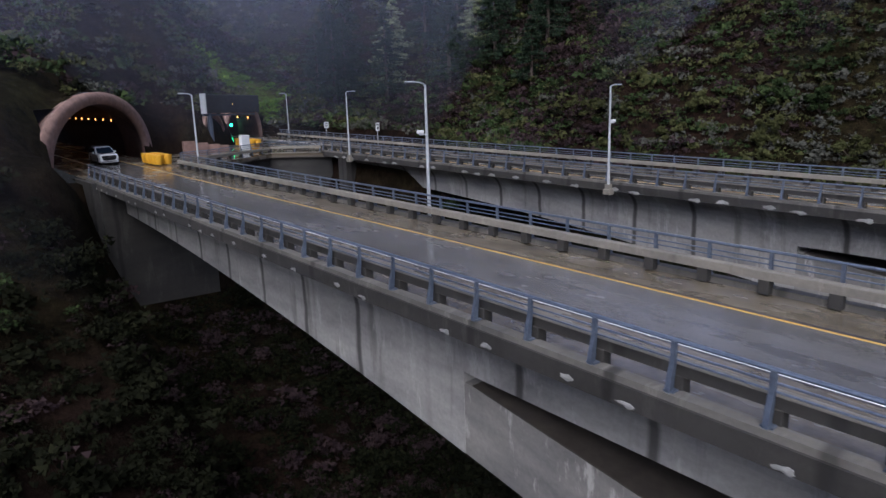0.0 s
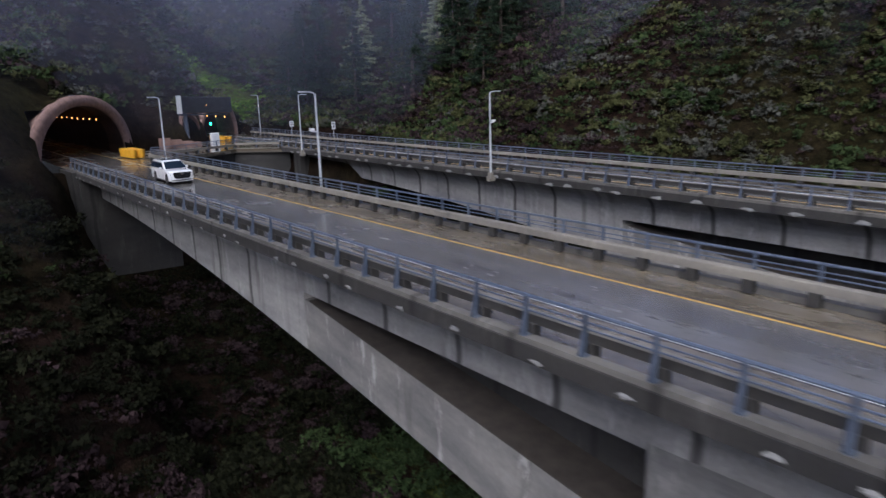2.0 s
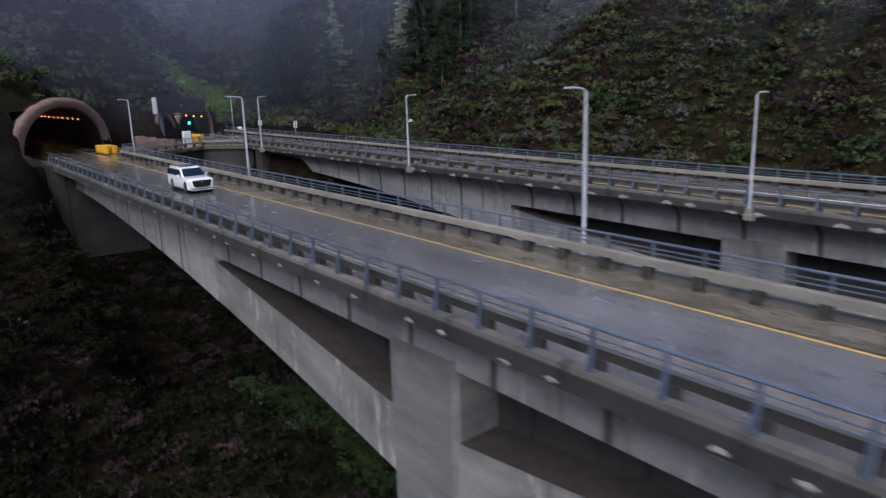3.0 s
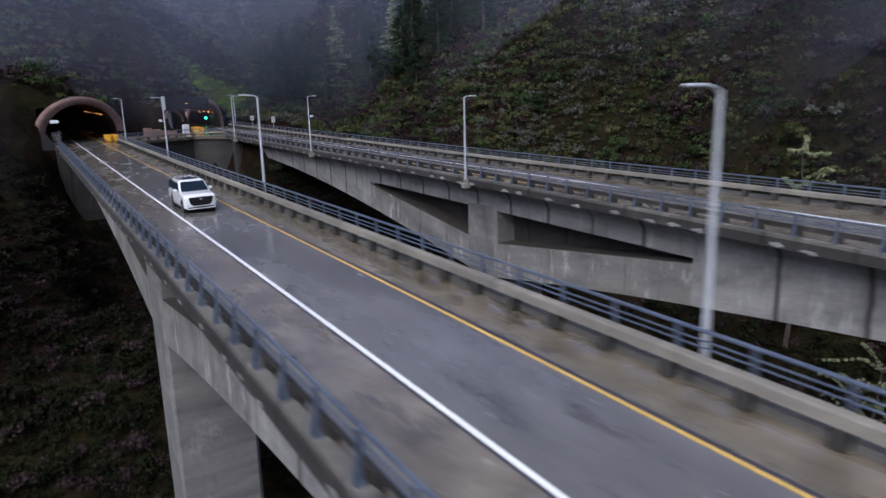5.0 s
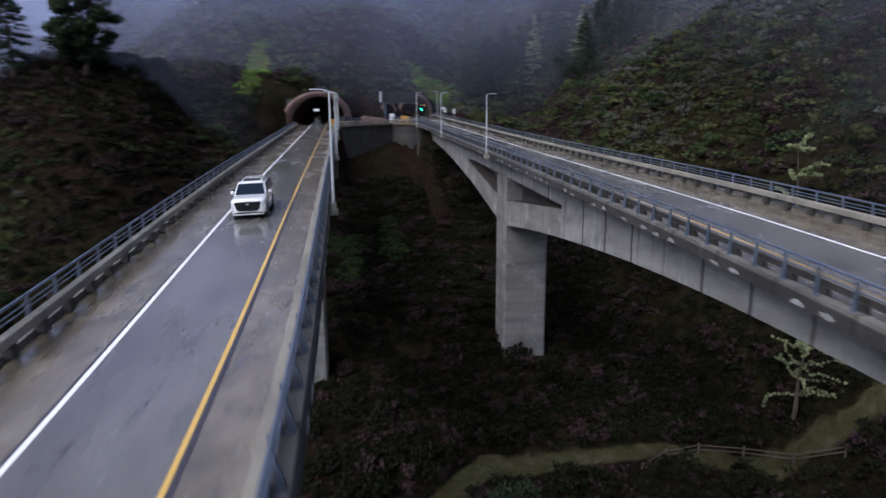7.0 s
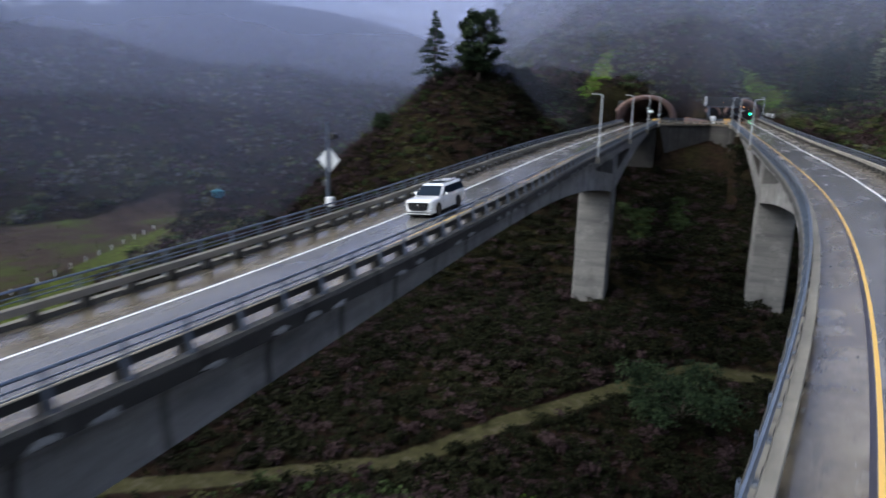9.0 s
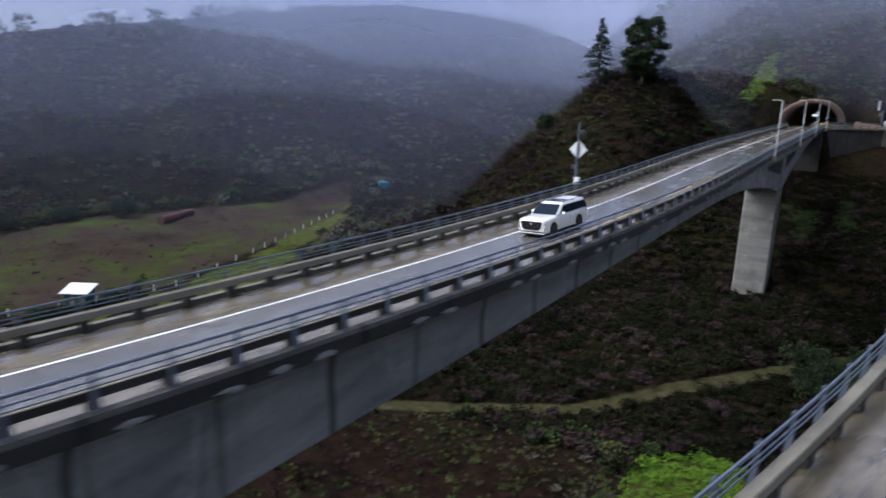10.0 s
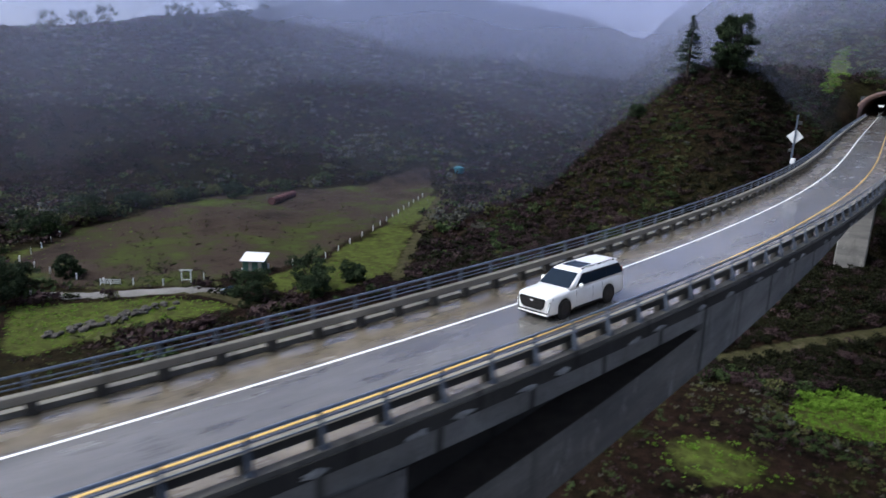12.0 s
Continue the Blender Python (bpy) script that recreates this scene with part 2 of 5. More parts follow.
class Alignment:
    """side: +1 where the wide shoulder lies towards -x, -1 where it lies towards +x."""

    def __init__(self, side, x0, head, s1, kappa, z0, g0, g1, v1, b0, b1):
        self.side = side
        k = kappa * ease(STATION, s1, s1 + 50)
        self.th = head + np.cumsum(k)
        self.x = x0 - np.cumsum(np.sin(self.th))
        self.y = 100 - np.cumsum(np.cos(self.th))
        self.z = z0 - np.cumsum(g0 + (g1 - g0) * ease(STATION, v1, v1 + 80))
        self.b = b0 + (b1 - b0) * ease(STATION, s1 - 30, s1 + 40)
        self.head, self.g0 = head, g0

    def at(self, s, off=0.0, h=0.0, true_side=False):
        """The place at station s, off metres beside the lane's middle (by the section's own side) and h above the road."""
        o = off if true_side else off * self.side
        c = min(max(s, 0.0), LAST - 1.001)
        th, x, y, z, b = (float(np.interp(c, STATION, q)) for q in (self.th, self.x, self.y, self.z, self.b))
        ds = s - c
        x, y, z = x - ds * math.sin(th), y - ds * math.cos(th), z - ds * self.g0
        return Vector((x + o * math.cos(th), y - o * math.sin(th), z + b * o + h))

    def matrix(self, s, off=0.0, h=0.0):
        """A pose there: local y along the way of the stations, x across, z up from the road."""
        p, q = self.at(s, off, h), self.at(s + 0.5, off, h)
        fwd = (q - p).normalized()
        side = (self.at(s, off - 0.5 * self.side, h) - p).normalized()
        up = side.cross(fwd).normalized()
        side = fwd.cross(up)
        m = Matrix((side, fwd, up)).transposed().to_4x4()
        m.translation = p
        return m


WEST = Alignment(1, 19.9574, 0.0239, 150.36, 0.0037, 2.6242, 0.023, 0.049, 113.7, 0.0226, 0.0604)
EAST = Alignment(-1, 47.2273, 0.0162, 122.86, 0.0033, 3.144, 0.0287, 0.0454, 168.5, 0.0082, 0.0842)
WIDE, NARROW, RAIL_TOP, POSTS = 4.87, 4.11, 1.41, 2.152   # rail lines beside the lane's middle; the post spacing


def sweep(line, profile, s0, s1, step=2.0, closed=True, v_is_off=False, caps=True):
    """A section swept along an alignment. profile(s) gives (offset, height) points, always as many. UVs in metres."""
    n = max(2, int(round((s1 - s0) / step)) + 1)
    ss = [s0 + (s1 - s0) * i / (n - 1) for i in range(n)]
    bm = bmesh.new()
    uvl = bm.loops.layers.uv.new("UVMap")
    rings, us = [], []
    for s in ss:
        pr = profile(s)
        rings.append([bm.verts.new(line.at(s, o, h)) for o, h in pr])
        acc, lv = 0.0, [0.0]
        for a, b in zip(pr, pr[1:] + pr[:1]):
            acc += math.hypot(b[0] - a[0], b[1] - a[1])
            lv.append(acc)
        us.append((lv, [o for o, _ in pr] + [pr[0][0]]))
    m = len(rings[0])
    for i in range(n - 1):
        for j in range(m if closed else m - 1):
            k = (j + 1) % m
            f = bm.faces.new((rings[i][j], rings[i + 1][j], rings[i + 1][k], rings[i][k]))
            w = 1 if v_is_off else 0
            for lp, (a, b) in zip(f.loops, ((i, j), (i + 1, j), (i + 1, j + 1), (i, j + 1))):
                lp[uvl].uv = (ss[a], us[a][w][b])
    if closed and caps:
        for ring, s in ((rings[0], ss[0]), (rings[-1], ss[-1])):
            f = bm.faces.new(ring)
            for lp in f.loops:
                lp[uvl].uv = (lp.vert.co.x + lp.vert.co.y, lp.vert.co.z)
    bmesh.ops.recalc_face_normals(bm, faces=bm.faces)
    return bm


# ---- the ground ----
def lerp_table(v, table):
    return np.interp(v, [a for a, _ in table], [b for _, b in table])


NORTH = [(-400, -37), (-60, -36), (-7, -28.5), (20, -17), (45, -5), (60, 1.5), (75, 8), (120, 26), (160, 48), (220, 82), (330, 128), (700, 160)]


def portal_line(x):
    """Where the hillside's cut meets the road's level: two slanting portals and the bank between."""
    return np.interp(x, [-40, 31, 36, 60, 120], [-4, 95.5, 92.5, 117.5, 180])


def bumps(x, y, size, seed):
    """Smooth value noise over arrays."""
    rng = np.random.default_rng(seed)
    g = rng.random((64, 64))
    u, v = x / size, y / size
    i, j = np.floor(u).astype(int), np.floor(v).astype(int)
    fu, fv = u - i, v - j
    fu, fv = fu * fu * (3 - 2 * fu), fv * fv * (3 - 2 * fv)
    a = g[i % 64, j % 64] * (1 - fu) + g[(i + 1) % 64, j % 64] * fu
    b = g[i % 64, (j + 1) % 64] * (1 - fu) + g[(i + 1) % 64, (j + 1) % 64] * fu
    return a * (1 - fv) + b * fv - 0.5


def ground_height(x, y):
    x, y = np.asarray(x, float), np.asarray(y, float)
    ye = y - 1.5 * np.maximum(0, -14 - x)
    z = lerp_table(ye, NORTH)
    # the knoll with the two conifers, and the gully beside the east tunnel
    z = z + 33 * np.exp(-((x + 37) ** 2 / np.where(x < -37, 2200, 800) + (y - 46) ** 2 / np.where(y < 46, 1300, 900)))
    z = z - (16 * ease(y, 55, 100) + 10 * ease(y, 115, 175)) * np.exp(-((x - 76) ** 2 / 700))
    # the steep slope east of the bridges
    toe = 66 + 0.6 * np.maximum(0, -40 - y) + 8 * ease(y, 30, 90)
    steep = 1.0 - 0.62 * ease(y, 10, 110)
    up = np.maximum(0, x - toe) * steep
    z = z + np.where(up < 60, up, 60 + (up - 60) * 0.35)
    # the far hill to the west, past the pasture
    q, w = -0.77 * x + 0.64 * y, 0.64 * x + 0.77 * y
    cap = np.clip(104 + (w + 61) * 0.21, 20, 125)
    hill = np.maximum(0, q - 150) * 0.46
    hill = np.where(hill < cap * 0.8, hill, cap * 0.8 + (cap * 0.2) * (1 - np.exp(-(hill - cap * 0.8) / (cap * 0.2))))
    z = np.maximum(z, -37 + hill) + 0.0
    # gentle lumps
    flat = ease(z, -38, -30)
    z = z + (1.0 + 5 * flat) * bumps(x, y, 38, 3) + (0.5 + 1.2 * flat) * bumps(x, y, 13, 4)
    # roads and portals: a bench in front, a cut slope behind, cover over the bores
    line = portal_line(x)
    zr = 2.75 - 0.02 * np.clip(100 - y, -60, 80)
    cut = zr + 2.2 + 0.72 * np.maximum(0, y - line) + 0.9 * np.maximum(0, np.maximum(10 - x, x - 57))
    z = np.where(y > 40, np.minimum(z, np.maximum(cut, zr - 20)), z)
    bench = (x > 11.0) & (x < 55.0) & (y > 30) & (y < line + 1)
    z = np.where(bench, np.minimum(z, zr - 0.75), z)
    pit = -6 + (y - 69) * 0.45 + (2.2 + 0.5 * np.maximum(0, y - 56)) * np.maximum(0, 15 - x)
    z = np.where((x > 2) & (x < 24.4) & (y > 25) & (y < 64.5), np.minimum(z, pit), z)
    brink = np.interp(x, [24.4, 26.5, 37.5, 42.5], [70.2, 71.0, 78.6, 73.6])
    z = np.where((x > 24.4) & (x < 42.5) & (y > 25) & (y < brink), np.minimum(z, -6 + (y - 69) * 0.45), z)
    for c, r, zc in ((19.2, 8.2, 0.0), (46.9, 5.7, 0.9)):
        o = np.abs(x - c)
        top = zr - 0.35 + zc + np.sqrt(np.maximum(0, r ** 2 - o ** 2))
        z = np.where((o < r) & (y > line + 1.5), np.maximum(z, top), z)
    return z


def axis_lines(lo, hi, fine_lo, fine_hi, fine):
    a = list(np.arange(fine_lo, fine_hi + 0.1, fine))
    step, v = fine, fine_hi
    while v < hi:
        step *= 1.13
        v += step
        a.append(v)
    step, v = fine, fine_lo
    while v > lo:
        step *= 1.13
        v -= step
        a.insert(0, v)
    return np.array(a)


PASTURE = ((-108, -104), (-135, -110), (-163, -78), (-181, -18), (-150, 76), (-128, 46), (-105, -18), (-97, -42), (-92, -60), (-92, -72), (-95, -92))
VERGE = ((-92, -60), (-97, -42), (-105, -18), (-126, 38), (-120, 38), (-100, -3), (-87, -27), (-71, -56), (-70, -78), (-88, -86))
YARD = ((-84, -131), (-112, -120), (-104, -110), (-91, -97), (-76, -92), (-82, -112))
DAMP = ((-125, -100), (-140, -112), (-163, -78), (-180, -20), (-170, -22), (-150, -72))


def region(x, y, pts, soft):
    """About 1 inside a polygon and 0 outside, over a soft edge in metres."""
    inside, near = np.zeros(np.shape(x), bool), np.full(np.shape(x), 1e9)
    for (ax, ay), (bx, by) in zip(pts, pts[1:] + pts[:1]):
        t = np.clip(((x - ax) * (bx - ax) + (y - ay) * (by - ay)) / ((bx - ax) ** 2 + (by - ay) ** 2), 0, 1)
        near = np.minimum(near, np.hypot(x - ax - t * (bx - ax), y - ay - t * (by - ay)))
        inside ^= ((ay > y) != (by > y)) & (x < ax + (y - ay) * (bx - ax) / (by - ay + 1e-9))
    return np.clip(0.5 + np.where(inside, near, -near) / soft, 0, 1)


def cover(x, y):
    """Red: fresh green growth; green: pasture; blue: bare dirt track."""
    z = ground_height(x, y)
    green = np.zeros_like(x)
    for cx, cy, rx, ry in ((20, -73, 9, 10), (20.5, 29, 3.5, 6), (55, 121, 10, 8), (3.5, 95, 3.6, 32), (-72, 118, 10, 8)):
        green = np.maximum(green, 1.05 - ((x - cx) / rx) ** 2 - ((y - cy) / ry) ** 2 + 0.7 * bumps(x, y, 5, 44))
    field = region(x, y, PASTURE, 7) + 0.3 * bumps(x, y, 9, 41)
    verge = np.maximum(region(x, y, VERGE, 5), region(x, y, YARD, 5)) * 0.75 + 0.6 * bumps(x, y, 7, 42)
    green = np.maximum(green, np.where(x < -60, verge, 0))
    green = np.maximum(green, np.where(x < -60, region(x, y, DAMP, 12) * 0.75 + 0.5 * bumps(x, y, 11, 46), 0))
    green = np.maximum(green, 0.5 - ((x - 6) / 19) ** 2 - ((y + 97) / 12) ** 2 + 0.5 * bumps(x, y, 7, 43))
    green = np.maximum(green, 0.5 - ((x - 26) / 10) ** 2 - ((y - 20) / 17) ** 2 + 0.9 * bumps(x, y, 4, 45))
    track = np.zeros_like(x)
    for pts in (((-60, -100), (-12, -72), (2, -63), (17, -46), (36, -27), (55, -28), (90, -44)), ((-122, -114), (-110, -109), (-90, -93), (-74, -90)), ((-66, -60), (-72, -50), (-85, -27), (-97, -3), (-120, 40), (-140, 80), (-150, 100))):
        for (ax, ay), (bx, by) in zip(pts, pts[1:]):
            t = np.clip(((x - ax) * (bx - ax) + (y - ay) * (by - ay)) / ((bx - ax) ** 2 + (by - ay) ** 2), 0, 1)
            d = np.hypot(x - ax - t * (bx - ax), y - ay - t * (by - ay))
            track = np.maximum(track, 1.35 - d / 1.7)
    return np.clip(green, 0, 1), np.clip(field, 0, 1), np.clip(track, 0, 1)


def build_ground():
    xs, ys = axis_lines(-3200, 2600, -120, 130, 2.0), axis_lines(-1500, 3200, -140, 190, 2.0)
    gx, gy = np.meshgrid(xs, ys)
    gz = ground_height(gx, gy)
    far = np.hypot(gx, gy)
    gz = np.where(far > 900, gz + 50 * bumps(gx, gy, 420, 9) * np.clip((far - 900) / 500, 0, 1), gz)
    nx, ny = len(xs), len(ys)
    verts = np.stack([gx.ravel(), gy.ravel(), gz.ravel()], 1)
    cx, cy = (gx[:-1, :-1] + gx[1:, 1:]) / 2, (gy[:-1, :-1] + gy[1:, 1:]) / 2
    line = portal_line(cx)
    quad = np.stack([gz[:-1, :-1], gz[1:, :-1], gz[:-1, 1:], gz[1:, 1:]])
    hole = ((np.abs(cx - 19.2) < 7.4) | (np.abs(cx - 46.9) < 5.2)) & (cy > line - 3) & (cy < line + 5.0) & (quad.max(0) - quad.min(0) > 1.6)
    i, j = np.meshgrid(np.arange(nx - 1), np.arange(ny - 1))
    a = j * nx + i
    faces = np.stack([a, a + 1, a + nx + 1, a + nx], -1)[~hole]
    me = raw("ground", verts, faces, True)
    at = me.color_attributes.new("cover", "FLOAT_COLOR", "POINT")
    r, g, b = cover(verts[:, 0], verts[:, 1])
    at.data.foreach_set("color", np.stack([r, g, b, np.ones_like(r)], 1).ravel())
    tagged(part("ground", me, GROUND), "steep scrub hillside and valley floor with pasture and dirt tracks", "ground", kind="structure")


build_ground()


# ---- the bridges ----
PIERS = (106.0, 256.0)
BACK, FRONT = -115.0, 400.0     # the carriageway runs from inside the tunnels to past the drone


def depth(s):
    d = min(abs(s - p) for p in PIERS)
    return 2.7 + 6.8 * (1 - min(d, 75) / 75) ** 1.9


GC = -0.38                       # the girder's middle beside the lane's middle
EDGE_W, EDGE_N = -5.17, 4.41


def girder_profile(dep, flare=2.05):
    """Half-curved overhangs that sweep down into upright webs."""
    web_l, web_r = GC - 2.75, GC + 2.75
    pts = [(EDGE_W, -0.02), (EDGE_W, -0.47)]
    for k in range(7):
        a = k / 6 * math.pi / 2
        pts.append((EDGE_W + 0.25 + (web_l - EDGE_W - 0.25) * math.sin(a), -0.52 - (flare - 0.52) * (1 - math.cos(a))))
    pts += [(web_l, -dep), (web_r, -dep)]
    for k in range(7):
        a = (6 - k) / 6 * math.pi / 2
        pts.append((EDGE_N - 0.25 + (web_r - EDGE_N + 0.25) * math.sin(a), -0.52 - (flare - 0.52) * (1 - math.cos(a))))
    return pts + [(EDGE_N, -0.47), (EDGE_N, -0.02)]


GAP = 23.0                       # how far the slots in the girder reach from a pier


def block(o0, o1, h0, h1):
    return lambda s: [(o0, h0), (o0, h1), (o1, h1), (o1, h0)]


def build_bridge(line, abut, label):
    bridge = thing("bridge", label, "bridge", "twin viaducts", "structure")
    cuts = [abut, PIERS[0] - GAP, PIERS[0] + GAP, PIERS[1] - GAP, PIERS[1] + GAP, FRONT]
    for k, (a, b) in enumerate(zip(cuts, cuts[1:])):
        if k % 2 == 0:
            part("girder", sweep(line, lambda s: girder_profile(depth(s)), a, b, 2.0), CONCRETE, bridge)
        else:
            part("girder", sweep(line, lambda s: girder_profile(2.9, 1.95), a, b, 2.0), CONCRETE, bridge)
    for p in PIERS:
        def chord(s, p=p):
            d = abs(s - p)
            top = -5.9 + 2.62 * min(1, max(0, d - 2.4) / (GAP - 2.4))
            return [(GC - 2.72, top), (GC + 2.72, top), (GC + 2.72, -depth(s)), (GC - 2.72, -depth(s))]
        # Near-black here puts the slot's shade into the wall's colour.
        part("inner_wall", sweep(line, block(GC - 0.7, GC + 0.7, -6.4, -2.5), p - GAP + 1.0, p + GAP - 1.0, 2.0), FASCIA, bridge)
        part("strut", sweep(line, chord, p - GAP - 0.3, p + GAP + 0.3, 1.0), CHORD, bridge, "patched and rain-streaked lower strut")
        part("ledge", sweep(line, lambda s, c=chord: [(GC - 2.70, c(s)[0][1] + 0.004), (GC - 2.70, c(s)[0][1] + 0.03), (GC + 2.70, c(s)[0][1] + 0.03), (GC + 2.70, c(s)[0][1] + 0.004)], p - GAP + 0.4, p + GAP - 0.4, 1.0), LEDGE_BROWN, bridge, "dark brown sheet on top of the strut")
        base = float(ground_height(line.at(p).x, line.at(p).y)) - line.at(p).z - 2
        bm = bmesh.new()
        uvl = bm.loops.layers.uv.new("UVMap")
        rings = []
        for h in (-2.6, base):
            ring = []
            for ds, o in ((-2.25, -2.65), (-2.0, -2.9), (2.0, -2.9), (2.25, -2.65), (2.25, 2.65), (2.0, 2.9), (-2.0, 2.9), (-2.25, 2.65)):
                q = line.at(p + ds, GC + o, 0)
                ring.append(bm.verts.new((q.x, q.y, line.at(p).z + h)))
            rings.append(ring)
        for j in range(8):
            k = (j + 1) % 8
            f = bm.faces.new((rings[0][j], rings[0][k], rings[1][k], rings[1][j]))
            for lp, uv in zip(f.loops, ((j * 2, 0), (j * 2 + 2, 0), (j * 2 + 2, -base), (j * 2, -base))):
                lp[uvl].uv = uv
        bmesh.ops.recalc_face_normals(bm, faces=bm.faces)
        part("pier", bm, PIER, bridge)
    return bridge


def build_deck(line):
    road = thing("road", "wet grey concrete carriageway with brownish shoulders", "road", "carriageways", "structure")
    part("surface", sweep(line, lambda s: [(EDGE_W + 0.02, 0), (-3.2, 0), (-1.83, 0), (0, 0), (1.83, 0), (EDGE_N - 0.02, 0)], BACK, FRONT, 2.0, closed=False, v_is_off=True), ROAD, road)
    part("edge_line", sweep(line, block(-1.92, -1.76, 0.002, 0.008), BACK, FRONT, 2.0), WHITE_LINE, road, "white edge line")
    part("edge_line", sweep(line, block(1.76, 1.89, 0.002, 0.008), BACK, FRONT, 2.0), YELLOW_LINE, road, "yellow edge line")
    part("sealant", sweep(line, block(1.92, 2.06, 0.002, 0.006), BACK, FRONT, 2.0), DARK_LINE, road, "dark sealed joint beside the yellow line")
    part("sealant", sweep(line, block(-2.02, -1.94, 0.002, 0.006), BACK, FRONT, 2.0), DARK_LINE, road, "dark sealed joint beside the white line")
    return road


def barrier_post_mesh():
    bm = bmesh.new()
    box(bm, -0.17, 0.17, -0.19, 0.19, 0.05, 0.56, bevel=0.02)
    return bm


def rail_post_mesh():
    """Steel post: a plate that swells at the foot, bolted to the barrier's back and curving inward to the top rail."""
    bm = bmesh.new()
    steps = [(0.10, 0.10, 0.13), (0.10, 0.30, 0.15), (0.07, 0.55, 0.13), (0.02, 0.85, 0.09), (0.0, 1.1, 0.07), (0.0, 1.40, 0.06)]
    rings = [[bm.verts.new((o + dx, dy, z)) for dx, dy in ((-w * 0.45, -0.06), (w * 0.75, -0.06), (w * 0.75, 0.06), (-w * 0.45, 0.06))] for o, z, w in steps]
    for a, b in zip(rings, rings[1:]):
        for j in range(4):
            k = (j + 1) % 4
            bm.faces.new((a[j], a[k], b[k], b[j]))
    bm.faces.new(rings[0][::-1])
    bm.faces.new(rings[-1])
    box(bm, -0.06, 0.16, -0.13, 0.13, 0.06, 0.26)
    return bm


def shared(name, bm, mat):
    me = bpy.data.meshes.new(name)
    bm.to_mesh(me)
    bm.free()
    me.materials.append(mat)
    return me


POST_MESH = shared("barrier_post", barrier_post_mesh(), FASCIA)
STEEL_MESH = shared("rail_post", rail_post_mesh(), STEEL)


def crust_mesh(seed):
    """A flat ragged crust of lime below a deck drain."""
    rng = np.random.default_rng(seed)
    bm = bmesh.new()
    ring = [bm.verts.new((0.012, 0.36 * math.cos(a) * (0.6 + 0.8 * rng.random()), 0.10 * math.sin(a) * (0.5 + rng.random()) - 0.05)) for a in (k * 0.6283 for k in range(10))]
    mid = bm.verts.new((0.03, 0.0, -0.05))
    back = [bm.verts.new((-0.01, v.co.y, v.co.z)) for v in ring]
    for j in range(10):
        k = (j + 1) % 10
        bm.faces.new((mid, ring[j], ring[k]))
        bm.faces.new((ring[j], back[j], back[k], ring[k]))
    bmesh.ops.recalc_face_normals(bm, faces=bm.faces)
    return bm


CRUST = [shared("lime_crust", crust_mesh(40 + k), EFFLORESCENCE) for k in range(5)]


def build_rails(line, out, s0, s1):
    """A concrete beam on short posts with a kerb below and three steel tubes above. out: -1 the wide side, +1 the narrow one."""
    r = WIDE if out < 0 else NARROW
    rail = thing("bridge_railing", "grey concrete barrier with blue-grey steel tube railing along the deck edge", "railing", "bridge railings")
    a, b = out * (r - 0.46), out * (r - 0.12)
    part("kerb", sweep(line, block(out * (r - 0.14), out * (r + 0.24), -0.01, 0.22), s0, s1, 2.0), KERB, rail)
    part("beam", sweep(line, lambda s: [(a, 0.54), (a, 0.82), (a + out * 0.03, 0.85), (b - out * 0.03, 0.85), (b, 0.82), (b, 0.54)], s0, s1, 2.0), BARRIER, rail, "long concrete barrier beam")
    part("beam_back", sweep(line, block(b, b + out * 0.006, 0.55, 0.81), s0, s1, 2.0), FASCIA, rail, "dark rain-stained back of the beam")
    def ring(h, q):
        return lambda s: [(out * r + q * math.cos(k * math.pi / 3), h + q * math.sin(k * math.pi / 3)) for k in range(6)]
    for h, q in ((RAIL_TOP, 0.055), (1.15, 0.028), (0.97, 0.028)):
        part("tube", sweep(line, ring(h, q), s0, s1, 1.076), STEEL, rail, "steel tube")
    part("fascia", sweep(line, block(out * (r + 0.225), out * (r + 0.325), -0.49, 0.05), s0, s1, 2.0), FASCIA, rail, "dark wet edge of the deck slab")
    n = int((s1 - s0) / POSTS)
    for i in range(n):
        s = s0 + 0.6 + i * POSTS
        m = line.matrix(s, out * (r - 0.27))
        ob = part("barrier_post", POST_MESH, None, rail)
        ob.matrix_local = m
        m = line.matrix(s, out * r)
        flip = 1 if out * line.side < 0 else -1
        if (i * 7) % 11 > 2:
            k = (i * 3) % 5
            crust = part("lime_crust", CRUST[k], None, rail)
            crust.matrix_local = line.matrix(s + 0.5 + 0.17 * (i * 5 % 7), out * (r + 0.325), -0.26 - 0.025 * (i * 3 % 5)) @ Matrix.Rotation(0 if flip > 0 else math.pi, 4, "Z") @ Matrix.Diagonal((1, 1.15 if out > 0 else 0.6, 1.3 if out > 0 else 0.8, 1))
        ob = part("rail_post", STEEL_MESH, None, rail)
        ob.matrix_local = m @ Matrix.Rotation(0 if flip > 0 else math.pi, 4, "Z")


for line, abut, words in ((WEST, 36.0, "pale stained concrete box-girder viaduct on tall piers"), (EAST, 30.0, "pale stained concrete box-girder viaduct beside its twin")):
    build_bridge(line, abut, words)
    build_deck(line)
build_rails(WEST, -1, 33.5, 398)
build_rails(WEST, 1, 31.5, 398)
build_rails(EAST, 1, 26.0, 398)
build_rails(EAST, -1, -4.0, 398)


